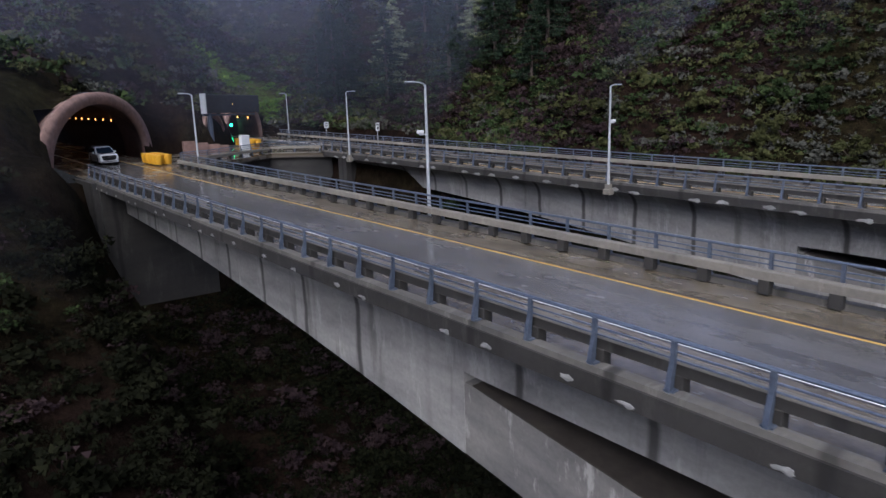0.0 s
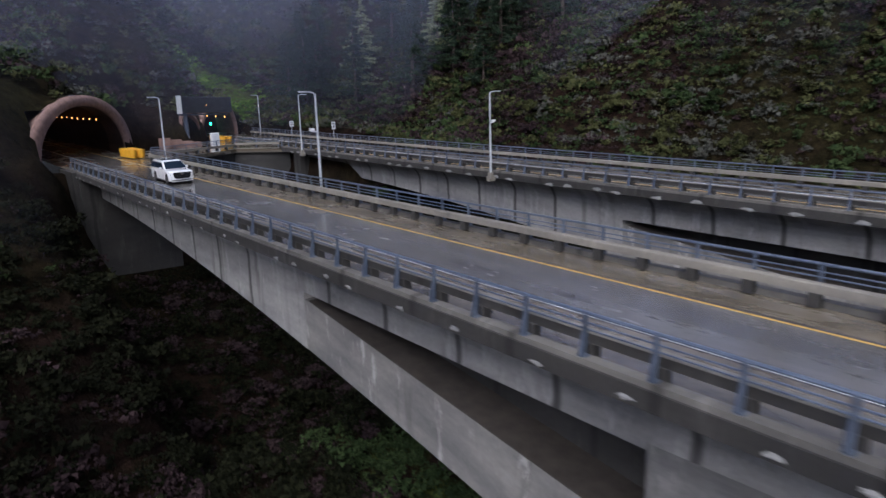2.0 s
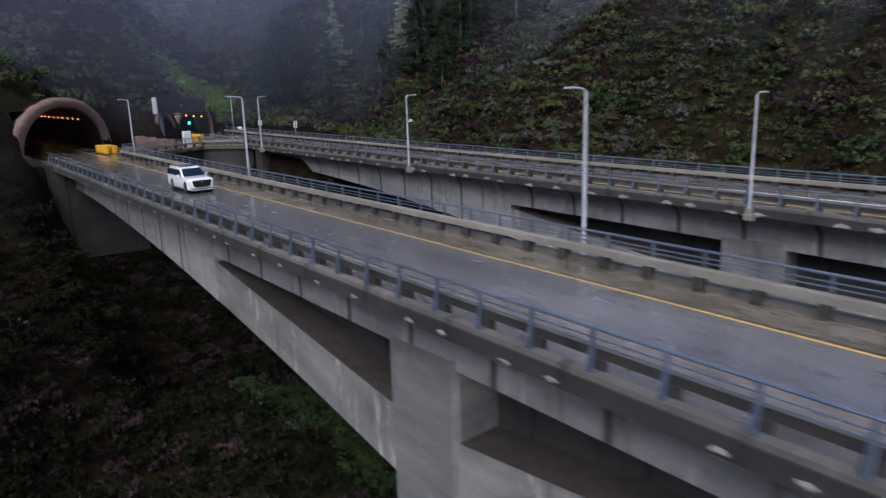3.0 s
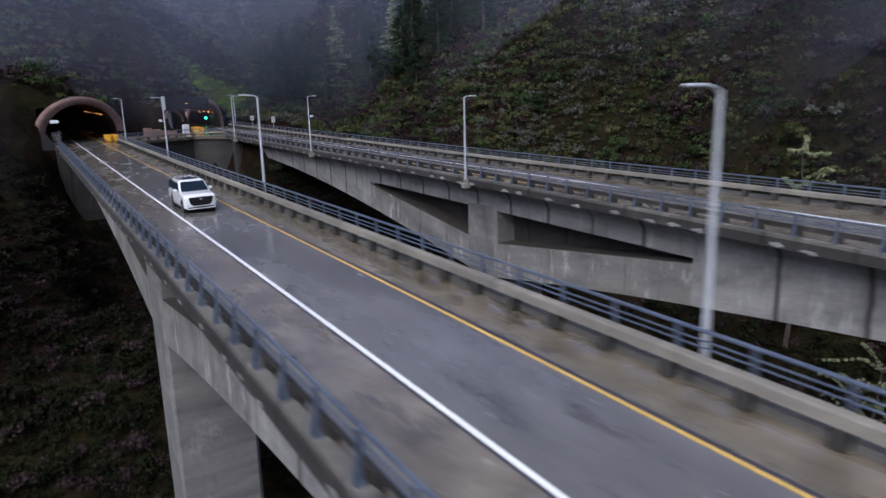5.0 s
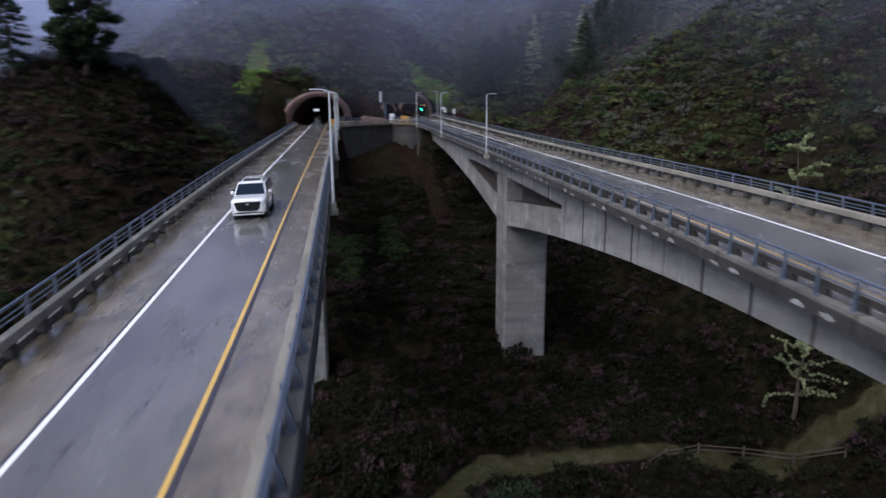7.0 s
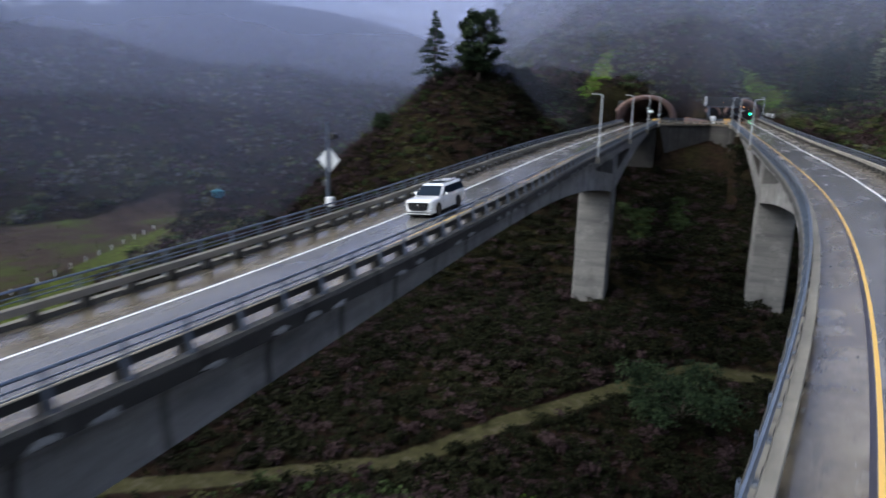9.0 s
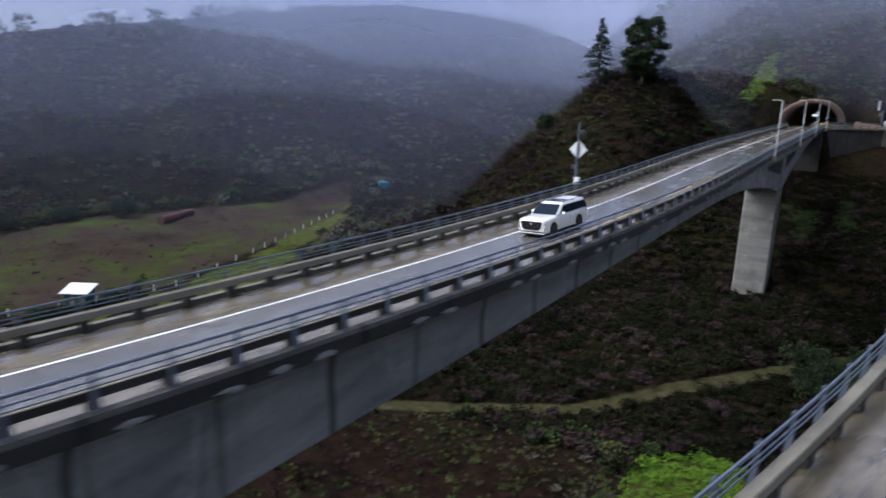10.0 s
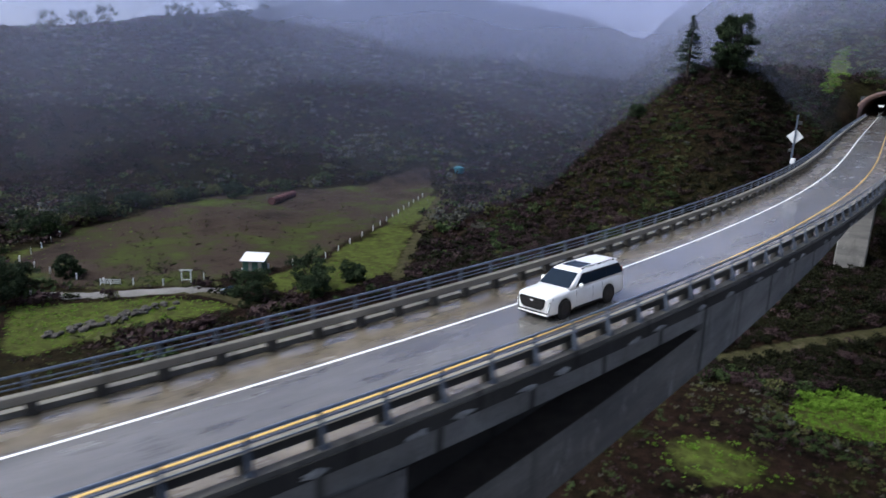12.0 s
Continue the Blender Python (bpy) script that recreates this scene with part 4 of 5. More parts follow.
def build_car():
    car = thing("car", "white full-size SUV with black grille and tinted windows", "car")
    table = [(0.05, 0.76, 0.42, 1.05), (0.01, 0.88, 0.36, 1.11), (-0.08, 0.96, 0.32, 1.14), (-0.30, 1.01, 0.30, 1.17), (-0.5, 1.025, 0.29, 1.185), (-1.1, 1.035, 0.28, 1.21), (-1.6, 1.03, 0.27, 1.23),
             (-2.6, 1.025, 0.27, 1.24), (-4.0, 1.03, 0.27, 1.25), (-4.9, 1.02, 0.30, 1.25), (-5.22, 0.99, 0.33, 1.24), (-5.34, 0.95, 0.38, 1.20), (-5.38, 0.90, 0.46, 1.12)]
    ys = sorted({t[0] for t in table} | {a + 0.49 * q for a in AXLES for q in (-1.02, -1, -0.9, -0.7, -0.4, 0, 0.4, 0.7, 0.9, 1, 1.02)}, reverse=True)
    bm = bmesh.new()
    rings = []
    for y in ys:
        w, low, top = (float(np.interp(-y, [-t[0] for t in table], [t[k] for t in table])) for k in (1, 2, 3))
        lo = body_low(y, low)
        mid = min(max((lo + top) / 2, lo + 0.1), top - 0.14)
        half = [(0.60, low), (0.72 * w, low), (0.74 * w, lo), (w * 0.97, lo), (w * 0.995, lo + 0.07), (w, mid), (w * 0.985, top - 0.11), (w * 0.93, top - 0.03), (w * 0.78, top + 0.012), (w * 0.4, top + 0.035)]
        rings.append([bm.verts.new((x, y, z)) for x, z in half + [(-x, z) for x, z in half[::-1]]])
    for a, b in zip(rings, rings[1:]):
        for j in range(len(a)):
            k = (j + 1) % len(a)
            f = bm.faces.new((a[j], a[k], b[k], b[j]))
            f.smooth = True
    bm.faces.new(rings[0])
    bm.faces.new(rings[-1][::-1])
    bmesh.ops.recalc_face_normals(bm, faces=bm.faces)
    part("body", bm, BODY, car)
    cab = [(1.16, -1.28, -5.32, 0.98, 0.12), (1.42, -1.66, -5.27, 0.93, 0.13), (1.66, -2.03, -5.19, 0.865, 0.14), (1.80, -2.26, -5.12, 0.815, 0.15), (1.89, -2.46, -5.04, 0.76, 0.16), (1.945, -2.78, -4.85, 0.64, 0.18)]
    part("cabin", loft(cab, cabin_ring), BODY, car)
    def edge(z):
        zs = [c[0] for c in cab]
        return [float(np.interp(z, zs, [c[i] for c in cab])) for i in (1, 2, 3)]
    lo, hi = 1.25, 1.76
    (f0, b0, w0), (f1, b1, w1) = edge(lo), edge(hi)
    part("windscreen", panel([(-w0 + 0.09, f0 - 0.01, lo), (w0 - 0.09, f0 - 0.01, lo), (w1 - 0.09, f1 - 0.01, hi + 0.05), (-w1 + 0.09, f1 - 0.01, hi + 0.05)], (0, 0.75, 0.6), 0.02), GLASS, car)
    part("rear_window", panel([(-w0 + 0.12, b0, lo + 0.05), (w0 - 0.12, b0, lo + 0.05), (w1 - 0.12, b1, hi), (-w1 + 0.12, b1, hi)], (0, -1, 0.25), 0.02), GLASS, car)
    for sx in (1, -1):
        part("window_surround", panel([(sx * w0, -1.80, lo), (sx * w0, -5.20, lo + 0.04), (sx * w1, -5.08, hi), (sx * w1, -2.42, hi)], (sx, 0, 0.25), 0.012), TRIM, car)
        for a0, a1, t0, t1 in ((-1.92, -2.90, -2.46, -2.90), (-2.95, -3.94, -2.95, -3.94), (-3.99, -5.12, -3.99, -5.02)):
            part("side_window", panel([(sx * w0, a0, lo + 0.03), (sx * w0, a1, lo + 0.03), (sx * w1, t1, hi - 0.03), (sx * w1, t0, hi - 0.03)], (sx, 0, 0.25), 0.018), GLASS, car)
        bm = bmesh.new()
        box(bm, sx * 0.99 - 0.05, sx * 0.99 + 0.055, -3.5, -1.52, 0.22, 0.37, None, 0.03)
        part("side_sill", bm, TRIM, car)
        bm = bmesh.new()
        box(bm, sx * 1.13 - 0.12, sx * 1.13 + 0.12, -2.10, -1.92, 1.22, 1.42, None, 0.06)
        part("mirror", bm, BODY, car)
        bm = bmesh.new()
        tube(bm, (sx * 0.70, -2.6, 1.965), (sx * 0.70, -4.8, 1.965), 0.022, 0.022, 8)
        for y in (-2.6, -3.7, -4.8):
            box(bm, sx * 0.70 - 0.02, sx * 0.70 + 0.02, y - 0.06, y + 0.06, 1.86, 1.965)
        part("roof_rail", bm, TRIM, car)
        for y in (-2.78, -3.82):
            bm = bmesh.new()
            box(bm, sx * 1.03 - 0.02, sx * 1.03 + 0.02, y - 0.11, y + 0.11, 1.03, 1.07, None, 0.01)
            part("door_handle", bm, BODY, car)
        for y in (-1.80, -2.93, -3.55):
            bm = bmesh.new()
            box(bm, sx * 1.022 - 0.006, sx * 1.022 + 0.006, y - 0.004, y + 0.004, 0.42, 1.10)
            part("door_gap", bm, TRIM, car)
        part("headlight_housing", panel([(sx * 0.66, 0.05, 0.93), (sx * 0.985, -0.24, 0.98), (sx * 0.98, -0.24, 1.065), (sx * 0.70, 0.03, 1.04)], (sx * 0.45, 1, 0.1), 0.03), TRIM, car, "slim black lamp housing")
        part("headlight", panel([(sx * 0.74, 0.035, 0.985), (sx * 0.95, -0.155, 1.005), (sx * 0.95, -0.155, 1.045), (sx * 0.75, 0.025, 1.03)], (sx * 0.45, 1, 0.1), 0.045), HEADLIGHT, car)
        part("marker_light", panel([(sx * 0.86, 0.06, 0.44), (sx * 0.91, 0.0, 0.44), (sx * 0.965, -0.09, 0.90), (sx * 0.925, -0.03, 0.90)], (sx * 0.4, 1, 0), 0.03), TRIM, car, "dark vertical lamp")
        part("marker_lens", panel([(sx * 0.885, 0.06, 0.47), (sx * 0.90, 0.02, 0.47), (sx * 0.955, -0.06, 0.87), (sx * 0.94, -0.03, 0.87)], (sx * 0.4, 1, 0), 0.034), HEADLIGHT, car, "thin bright lamp strip")
        bm = bmesh.new()
        box(bm, sx * 0.85 - 0.05, sx * 0.85 + 0.02, -5.33, -5.22, 0.95, 1.55, None, 0.02)
        part("tail_lamp", bm, TAIL, car, "tall dark red tail lamp")
        for y in AXLES:
            bm = bmesh.new()
            tube(bm, (sx * 0.62, y, 0.42), (sx * 1.0, y, 0.42), 0.487, 0.487, 28)
            part("arch_liner", bm, TRIM, car, "black wheel-arch liner")
    part("grille", panel([(-0.50, 0.075, 0.50), (0.50, 0.075, 0.50), (0.66, 0.075, 0.62), (0.76, 0.06, 0.98), (0.70, 0.05, 1.03), (-0.70, 0.05, 1.03), (-0.76, 0.06, 0.98), (-0.66, 0.075, 0.62)], (0, 1, 0.05), 0.03), TRIM, car, "broad black shield-shaped grille")
    for k in range(5):
        bm = bmesh.new()
        w = 0.58 + 0.03 * k
        box(bm, -w, w, 0.095, 0.112, 0.60 + 0.075 * k, 0.612 + 0.075 * k)
        part("grille_bar", bm, RIM, car)
    part("emblem", panel([(-0.10, 0.11, 0.95), (-0.12, 0.11, 0.90), (0.0, 0.11, 0.83), (0.12, 0.11, 0.90), (0.10, 0.11, 0.95)], (0, 1, 0), 0.014), CHROME, car, "small plain bright badge")
    bm = bmesh.new()
    box(bm, -0.84, 0.84, -0.12, 0.075, 0.33, 0.405, None, 0.02)
    part("lower_intake", bm, TRIM, car)
    bm = bmesh.new()
    box(bm, -0.90, 0.90, -0.22, 0.085, 0.27, 0.325, None, 0.02)
    part("bumper_lip", bm, BODY, car, "white bumper lip")
    bm = bmesh.new()
    box(bm, -0.86, 0.86, -0.25, 0.05, 0.19, 0.268, None, 0.02)
    part("skid_plate", bm, TRIM, car)
    bm = bmesh.new()
    box(bm, -0.52, 0.52, -3.42, -2.62, 1.925, 1.955, None, 0.008)
    part("sunroof", bm, GLASS, car, "dark glass sunroof")
    bm = bmesh.new()
    box(bm, -0.66, 0.66, -5.20, -4.86, 1.86, 1.90, None, 0.012)
    part("spoiler", bm, BODY, car)
    bm = bmesh.new()
    box(bm, -0.72, 0.72, -4.9, -0.3, 0.20, 0.75)
    part("underbody", bm, TRIM, car)
    for ob in car.children:
        for v in ob.data.vertices:
            v.co.y -= LONGER * min(1.0, max(0.0, (-2.4 - v.co.y) / 1.3))
    wheels = [(build_wheel(car, sx * 0.90, y, sx), Vector((sx * 0.90, y, 0.42))) for y in (AXLES[0], AXLES[1] - LONGER) for sx in (1, -1)]
    return car, wheels


CAR, WHEELS = build_car()


# ---- plants ----
def leaf_cloud(rng, centres, radii, count, size, flat=0.8, shell=0.55):
    """count leaf triangles spread through the outer parts of each ball of a cluster."""
    k = len(centres)
    d = rng.normal(size=(k, count, 3))
    d /= np.linalg.norm(d, axis=2, keepdims=True)
    r = shell + (1 - shell) * rng.random((k, count, 1)) ** 0.6
    c = np.asarray(centres)[:, None, :] + d * r * np.asarray(radii)[:, None, None] * np.array([1, 1, flat])
    c = c.reshape(-1, 3)
    n = len(c)
    a, b = rng.normal(size=(n, 3)), rng.normal(size=(n, 3))
    a /= np.linalg.norm(a, axis=1, keepdims=True)
    b -= (a * b).sum(1, keepdims=True) * a
    b /= np.linalg.norm(b, axis=1, keepdims=True)
    s = size * (0.6 + 0.8 * rng.random((n, 1)))
    return np.stack([c - a * s * 0.6 - b * s * 0.3, c + a * s * 0.6 - b * s * 0.3, c + b * s * 0.75], 1)


def tri_mesh(name, tris, mat):
    me = bpy.data.meshes.new(name)
    n = len(tris)
    me.vertices.add(3 * n)
    me.vertices.foreach_set("co", np.ascontiguousarray(tris, dtype=np.float32).ravel())
    me.loops.add(3 * n)
    me.loops.foreach_set("vertex_index", np.arange(3 * n, dtype=np.int32))
    me.polygons.add(n)
    me.polygons.foreach_set("loop_start", np.arange(0, 3 * n, 3, dtype=np.int32))
    me.update(calc_edges=True)
    me.materials.append(mat)
    return me


SCRUB = {
    # Darkest leaves: the shade of the ravine is put into their colour.
    "dark": leaf_mat("shade_dark_scrub", (0.0035, 0.004, 0.002), (0.0085, 0.0095, 0.0045), (0.019, 0.020, 0.009)),
    "brown": leaf_mat("dead_brush", (0.014, 0.0085, 0.0095), (0.030, 0.019, 0.0205), (0.056, 0.038, 0.038)),
    "green": leaf_mat("green_scrub", (0.011, 0.018, 0.007), (0.028, 0.044, 0.016), (0.062, 0.086, 0.032)),
    "olive": leaf_mat("olive_scrub", (0.026, 0.028, 0.011), (0.054, 0.058, 0.022), (0.098, 0.102, 0.042)),
    "pale": leaf_mat("grey_scrub", (0.036, 0.036, 0.030), (0.068, 0.069, 0.057), (0.118, 0.12, 0.098)),
    "bright": leaf_mat("fresh_growth", (0.036, 0.075, 0.009), (0.085, 0.155, 0.017), (0.150, 0.235, 0.034)),
}


def shrub_shape(rng, count, size):
    k = int(rng.integers(3, 6))
    cen = np.stack([rng.normal(0, 0.38, k), rng.normal(0, 0.38, k), 0.30 + 0.35 * rng.random(k)], 1)
    t = leaf_cloud(rng, cen, 0.34 + 0.2 * rng.random(k), count // k, size, 0.85, 0.35)
    t[:, :, 2] = np.maximum(t[:, :, 2], -0.15)
    return t


def scatter(name, kind, label, rng, x, y, radius, shapes, tall=0.8):
    """One body of scrub: shapes turned, sized and set on the ground."""
    z = ground_height(x, y)
    pick = rng.integers(0, len(shapes), len(x))
    out = []
    for k, shp in enumerate(shapes):
        sel = np.nonzero(pick == k)[0]
        if not len(sel):
            continue
        a = rng.random(len(sel)) * 6.283
        r = radius[sel] * (0.7 + 0.6 * rng.random(len(sel)))
        ca, sa = np.cos(a)[:, None, None], np.sin(a)[:, None, None]
        p = shp[None]
        X = (p[..., 0] * ca - p[..., 1] * sa) * r[:, None, None] + x[sel][:, None, None]
        Y = (p[..., 0] * sa + p[..., 1] * ca) * r[:, None, None] + y[sel][:, None, None]
        Z = p[..., 2] * (r * tall * (0.8 + 0.4 * rng.random(len(sel))))[:, None, None] + z[sel][:, None, None]
        out.append(np.stack([X, Y, Z], -1).reshape(-1, 3, 3))
    ob = new(name, tri_mesh(name, np.concatenate(out), SCRUB[kind]))
    return tagged(ob, label, "shrubs", kind="stuff")


def clear_of_road(x, y, margin):
    """True where no deck, forecourt or portal lies."""
    ok = np.ones(len(x), bool)
    for line in (WEST, EAST):
        d = np.min(np.hypot(x[:, None] - line.x[None, ::4], y[:, None] - line.y[None, ::4]), axis=1)
        zdeck = line.z[np.argmin(np.abs(y[:, None] - line.y[None, :]), axis=1)]
        high = ground_height(x, y) > zdeck - 4.5
        ok &= ~((d < 5.4 + margin) & high & (y < portal_line(x) + 3))
    ok &= ~((x > 6) & (x < 15) & (y > 54) & (y < 78))
    ok &= ~((x > 11) & (x < 54) & (y > 60) & (y < portal_line(x) + 3 + margin))
    return ok


def plant_all():
    rng = np.random.default_rng(7)
    near = [shrub_shape(rng, 115, 0.17) for _ in range(7)]
    mid = [shrub_shape(rng, 66, 0.22) for _ in range(7)]
    far = [shrub_shape(rng, 36, 0.28) for _ in range(6)]
    # the slopes round the bridges
    zones = []
    def sample(n, x0, x1, y0, y1):
        return rng.uniform(x0, x1, n), rng.uniform(y0, y1, n)
    def keep(x, y, margin, fieldless=True):
        g, f, t = cover(x, y)
        ok = clear_of_road(x, y, margin) & (t < 0.25)
        if fieldless:
            ok &= (f < 0.25) & ~((x < -60) & (g > 0.3)) & ~((x > -30) & (x < 10) & (y < -74))
        return ok, g
    def split(n, box4, rad, shapes, weights, tag, fieldless=True):
        x, y = sample(n, *box4)
        ok, g = keep(x, y, 0.8, fieldless)
        x, y, g = x[ok], y[ok], g[ok]
        patch = bumps(x, y, 26, 21) + 0.6 * bumps(x, y, 9, 22) + 0.35 * rng.normal(size=len(x))
        order = np.argsort(np.argsort(patch)) / max(1, len(x))
        edges = np.cumsum(weights)
        names = ("dark", "brown", "green", "olive", "pale")
        which = np.searchsorted(edges, order * edges[-1])
        which = np.clip(which, 0, 4)
        # Valley shade put into colour: low ground turns mostly to the darkest leaves.
        deep_shade = (ground_height(x, y) < -5) & (x > -25) & (x < 110) & (y > -66)
        which = np.where(deep_shade, np.where(rng.random(len(x)) < 0.78, 0, 1), which)
        which = np.where(g > 0.3, np.where(deep_shade & (y > 0), 2, 9), which)
        r = rad[0] + (rad[1] - rad[0]) * rng.random(len(x)) ** 1.6
        for k, nm in enumerate(names):
            s = which == k
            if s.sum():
                scatter("scrub", nm, {"dark": "dark coastal scrub with shade put into its leaf colour", "brown": "brown leafless brush covering the slope", "green": "dark green coastal scrub covering the slope", "olive": "olive and straw-coloured scrub on the slope", "pale": "pale grey-green brush on the slope"}[nm], rng, x[s], y[s], r[s], shapes)
        s = which == 9
        if s.sum():
            scatter("fresh_growth", "bright", "bright fresh green low growth on damp ground", rng, x[s], y[s], r[s] * 0.8, shapes, 0.6)
    # Valley mixes are mostly dark leaves, standing in for the ravine's shade.
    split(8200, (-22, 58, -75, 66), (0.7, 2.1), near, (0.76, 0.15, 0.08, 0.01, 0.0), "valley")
    split(6200, (-75, -22, -75, 66), (0.7, 1.9), near, (0.16, 0.58, 0.17, 0.08, 0.01), "knoll")
    # East mix leans to paler leaves: the slope's haze and brighter light in colour.
    split(11500, (56, 150, -90, 120), (0.8, 2.2), mid, (0.04, 0.32, 0.24, 0.27, 0.13), "east")
    split(8500, (-90, 130, 62, 260), (1.0, 2.6), mid, (0.10, 0.30, 0.30, 0.24, 0.06), "north")
    split(17500, (-420, -60, -120, 330), (1.4, 3.4), far, (0.14, 0.40, 0.22, 0.13, 0.11), "west")
    tuft = [shrub_shape(rng, 26, 0.34) for _ in range(6)]
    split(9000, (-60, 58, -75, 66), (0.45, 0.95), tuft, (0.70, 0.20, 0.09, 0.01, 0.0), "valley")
    split(2600, (-45, 36, -120, -74), (0.3, 0.75), tuft, (0.10, 0.35, 0.27, 0.25, 0.03), "bank", False)
    split(1500, (-185, -65, -125, 70), (0.25, 0.7), tuft, (0.04, 0.5, 0.24, 0.20, 0.02), "pasture", False)
    split(1600, (-114, -70, -131, -84), (0.25, 0.6), tuft, (0.10, 0.35, 0.27, 0.25, 0.03), "yard", False)
    split(11000, (58, 135, -75, 110), (0.45, 1.0), tuft, (0.12, 0.42, 0.26, 0.13, 0.07), "east")
    split(1500, (8, 34, -88, -56), (0.35, 0.8), near, (0.1, 0.2, 0.4, 0.2, 0.1), "patch")
    split(900, (16, 36, 6, 38), (0.5, 1.2), near, (0.1, 0.2, 0.4, 0.2, 0.1), "gully")
    split(900, (40, 68, 110, 134), (0.5, 1.2), mid, (0.1, 0.2, 0.4, 0.2, 0.1), "above the tunnel")


plant_all()


def limb(bm, a, b, r0, r1, seg=6):
    tube(bm, a, b, r0, r1, seg)


CONIFER = leaf_mat("conifer_needles", (0.008, 0.014, 0.009), (0.018, 0.030, 0.018), (0.038, 0.056, 0.030), 0.3)
CYPRESS = leaf_mat("cypress_foliage", (0.008, 0.013, 0.008), (0.020, 0.032, 0.016), (0.045, 0.062, 0.028), 0.3)
LICHEN = leaf_mat("lichen_foliage", (0.065, 0.076, 0.038), (0.16, 0.18, 0.095), (0.33, 0.355, 0.20), 0.3)


def conifer(rng, x, y, height, width, label, mat=CONIFER, sparse=1.0, name="conifer"):
    """A tapered trunk with whorls of drooping branches, each a string of needle clumps."""
    z = float(ground_height(x, y)) - 0.4
    tree = thing(name, label, "tree", "trees on the slopes", at=Matrix.Translation((x, y, z)))
    bm = bmesh.new()
    tube(bm, (0, 0, 0), (0.15, 0, height * 0.5), height * 0.022, height * 0.013, 9)
    tube(bm, (0.15, 0, height * 0.5), (0, 0.1, height * 0.98), height * 0.013, 0.03, 7)
    cen, rad = [], []
    whorls = int(height * 1.25)
    for w in range(whorls):
        h = height * (0.14 + 0.85 * w / whorls)
        reach = width * (1 - (w / whorls) ** 1.15) * (0.75 + 0.5 * rng.random()) + 0.25
        for b in range(int(5 + 2 * rng.random())):
            if rng.random() > 0.88 * sparse:
                continue
            a = rng.random() * 6.283
            rl = reach * (0.7 + 0.45 * rng.random())
            tip = (rl * math.cos(a), rl * math.sin(a), h - 0.14 * rl)
            limb(bm, (0, 0, h), tip, 0.05, 0.015, 4)
            for q in (0.4, 0.7, 1.0):
                cen.append((tip[0] * q, tip[1] * q, h - 0.14 * rl * q))
                rad.append(0.30 + 0.13 * rl * (1.2 - q * 0.5))
    part("trunk", bm, BARK, tree)
    part("crown", tri_mesh("crown", leaf_cloud(rng, cen, rad, 26, 0.26, 0.55, 0.2), mat), None, tree)
    return tree


def broad_tree(rng, x, y, height, width, label, mat=CYPRESS, name="tree", clumps=22, leaves=130, leaf=0.3):
    """A leaning trunk that forks into limbs, each ending in a ragged clump."""
    z = float(ground_height(x, y)) - 0.4
    tree = thing(name, label, "tree", "trees on the slopes", at=Matrix.Translation((x, y, z)))
    bm = bmesh.new()
    fork = height * 0.16
    tube(bm, (0, 0, 0), (0.1 * width, 0, fork), height * 0.03, height * 0.02, 9)
    cen, rad = [], []
    for k in range(clumps):
        a, e = rng.random() * 6.283, rng.random()
        rr = width * (0.25 + 0.75 * rng.random() ** 0.7) * math.sin(math.pi * (0.15 + 0.7 * e)) ** 0.6
        tip = (rr * math.cos(a), rr * math.sin(a), fork + (height - fork) * (0.05 + 0.92 * e))
        knee = (tip[0] * 0.4, tip[1] * 0.4, fork + (tip[2] - fork) * 0.55)
        limb(bm, (0.1 * width, 0, fork * (0.7 + 0.3 * e)), knee, height * 0.011, height * 0.006, 5)
        limb(bm, knee, tip, height * 0.006, 0.02, 5)
        for _ in range(2):
            cen.append(tuple(q + rng.normal(0, 0.10 * width) for q in tip))
            rad.append(width * (0.16 + 0.16 * rng.random()))
    part("trunk", bm, BARK, tree)
    part("crown", tri_mesh("crown", leaf_cloud(rng, cen, rad, leaves // 2, leaf, 0.7, 0.3), mat), None, tree)
    return tree


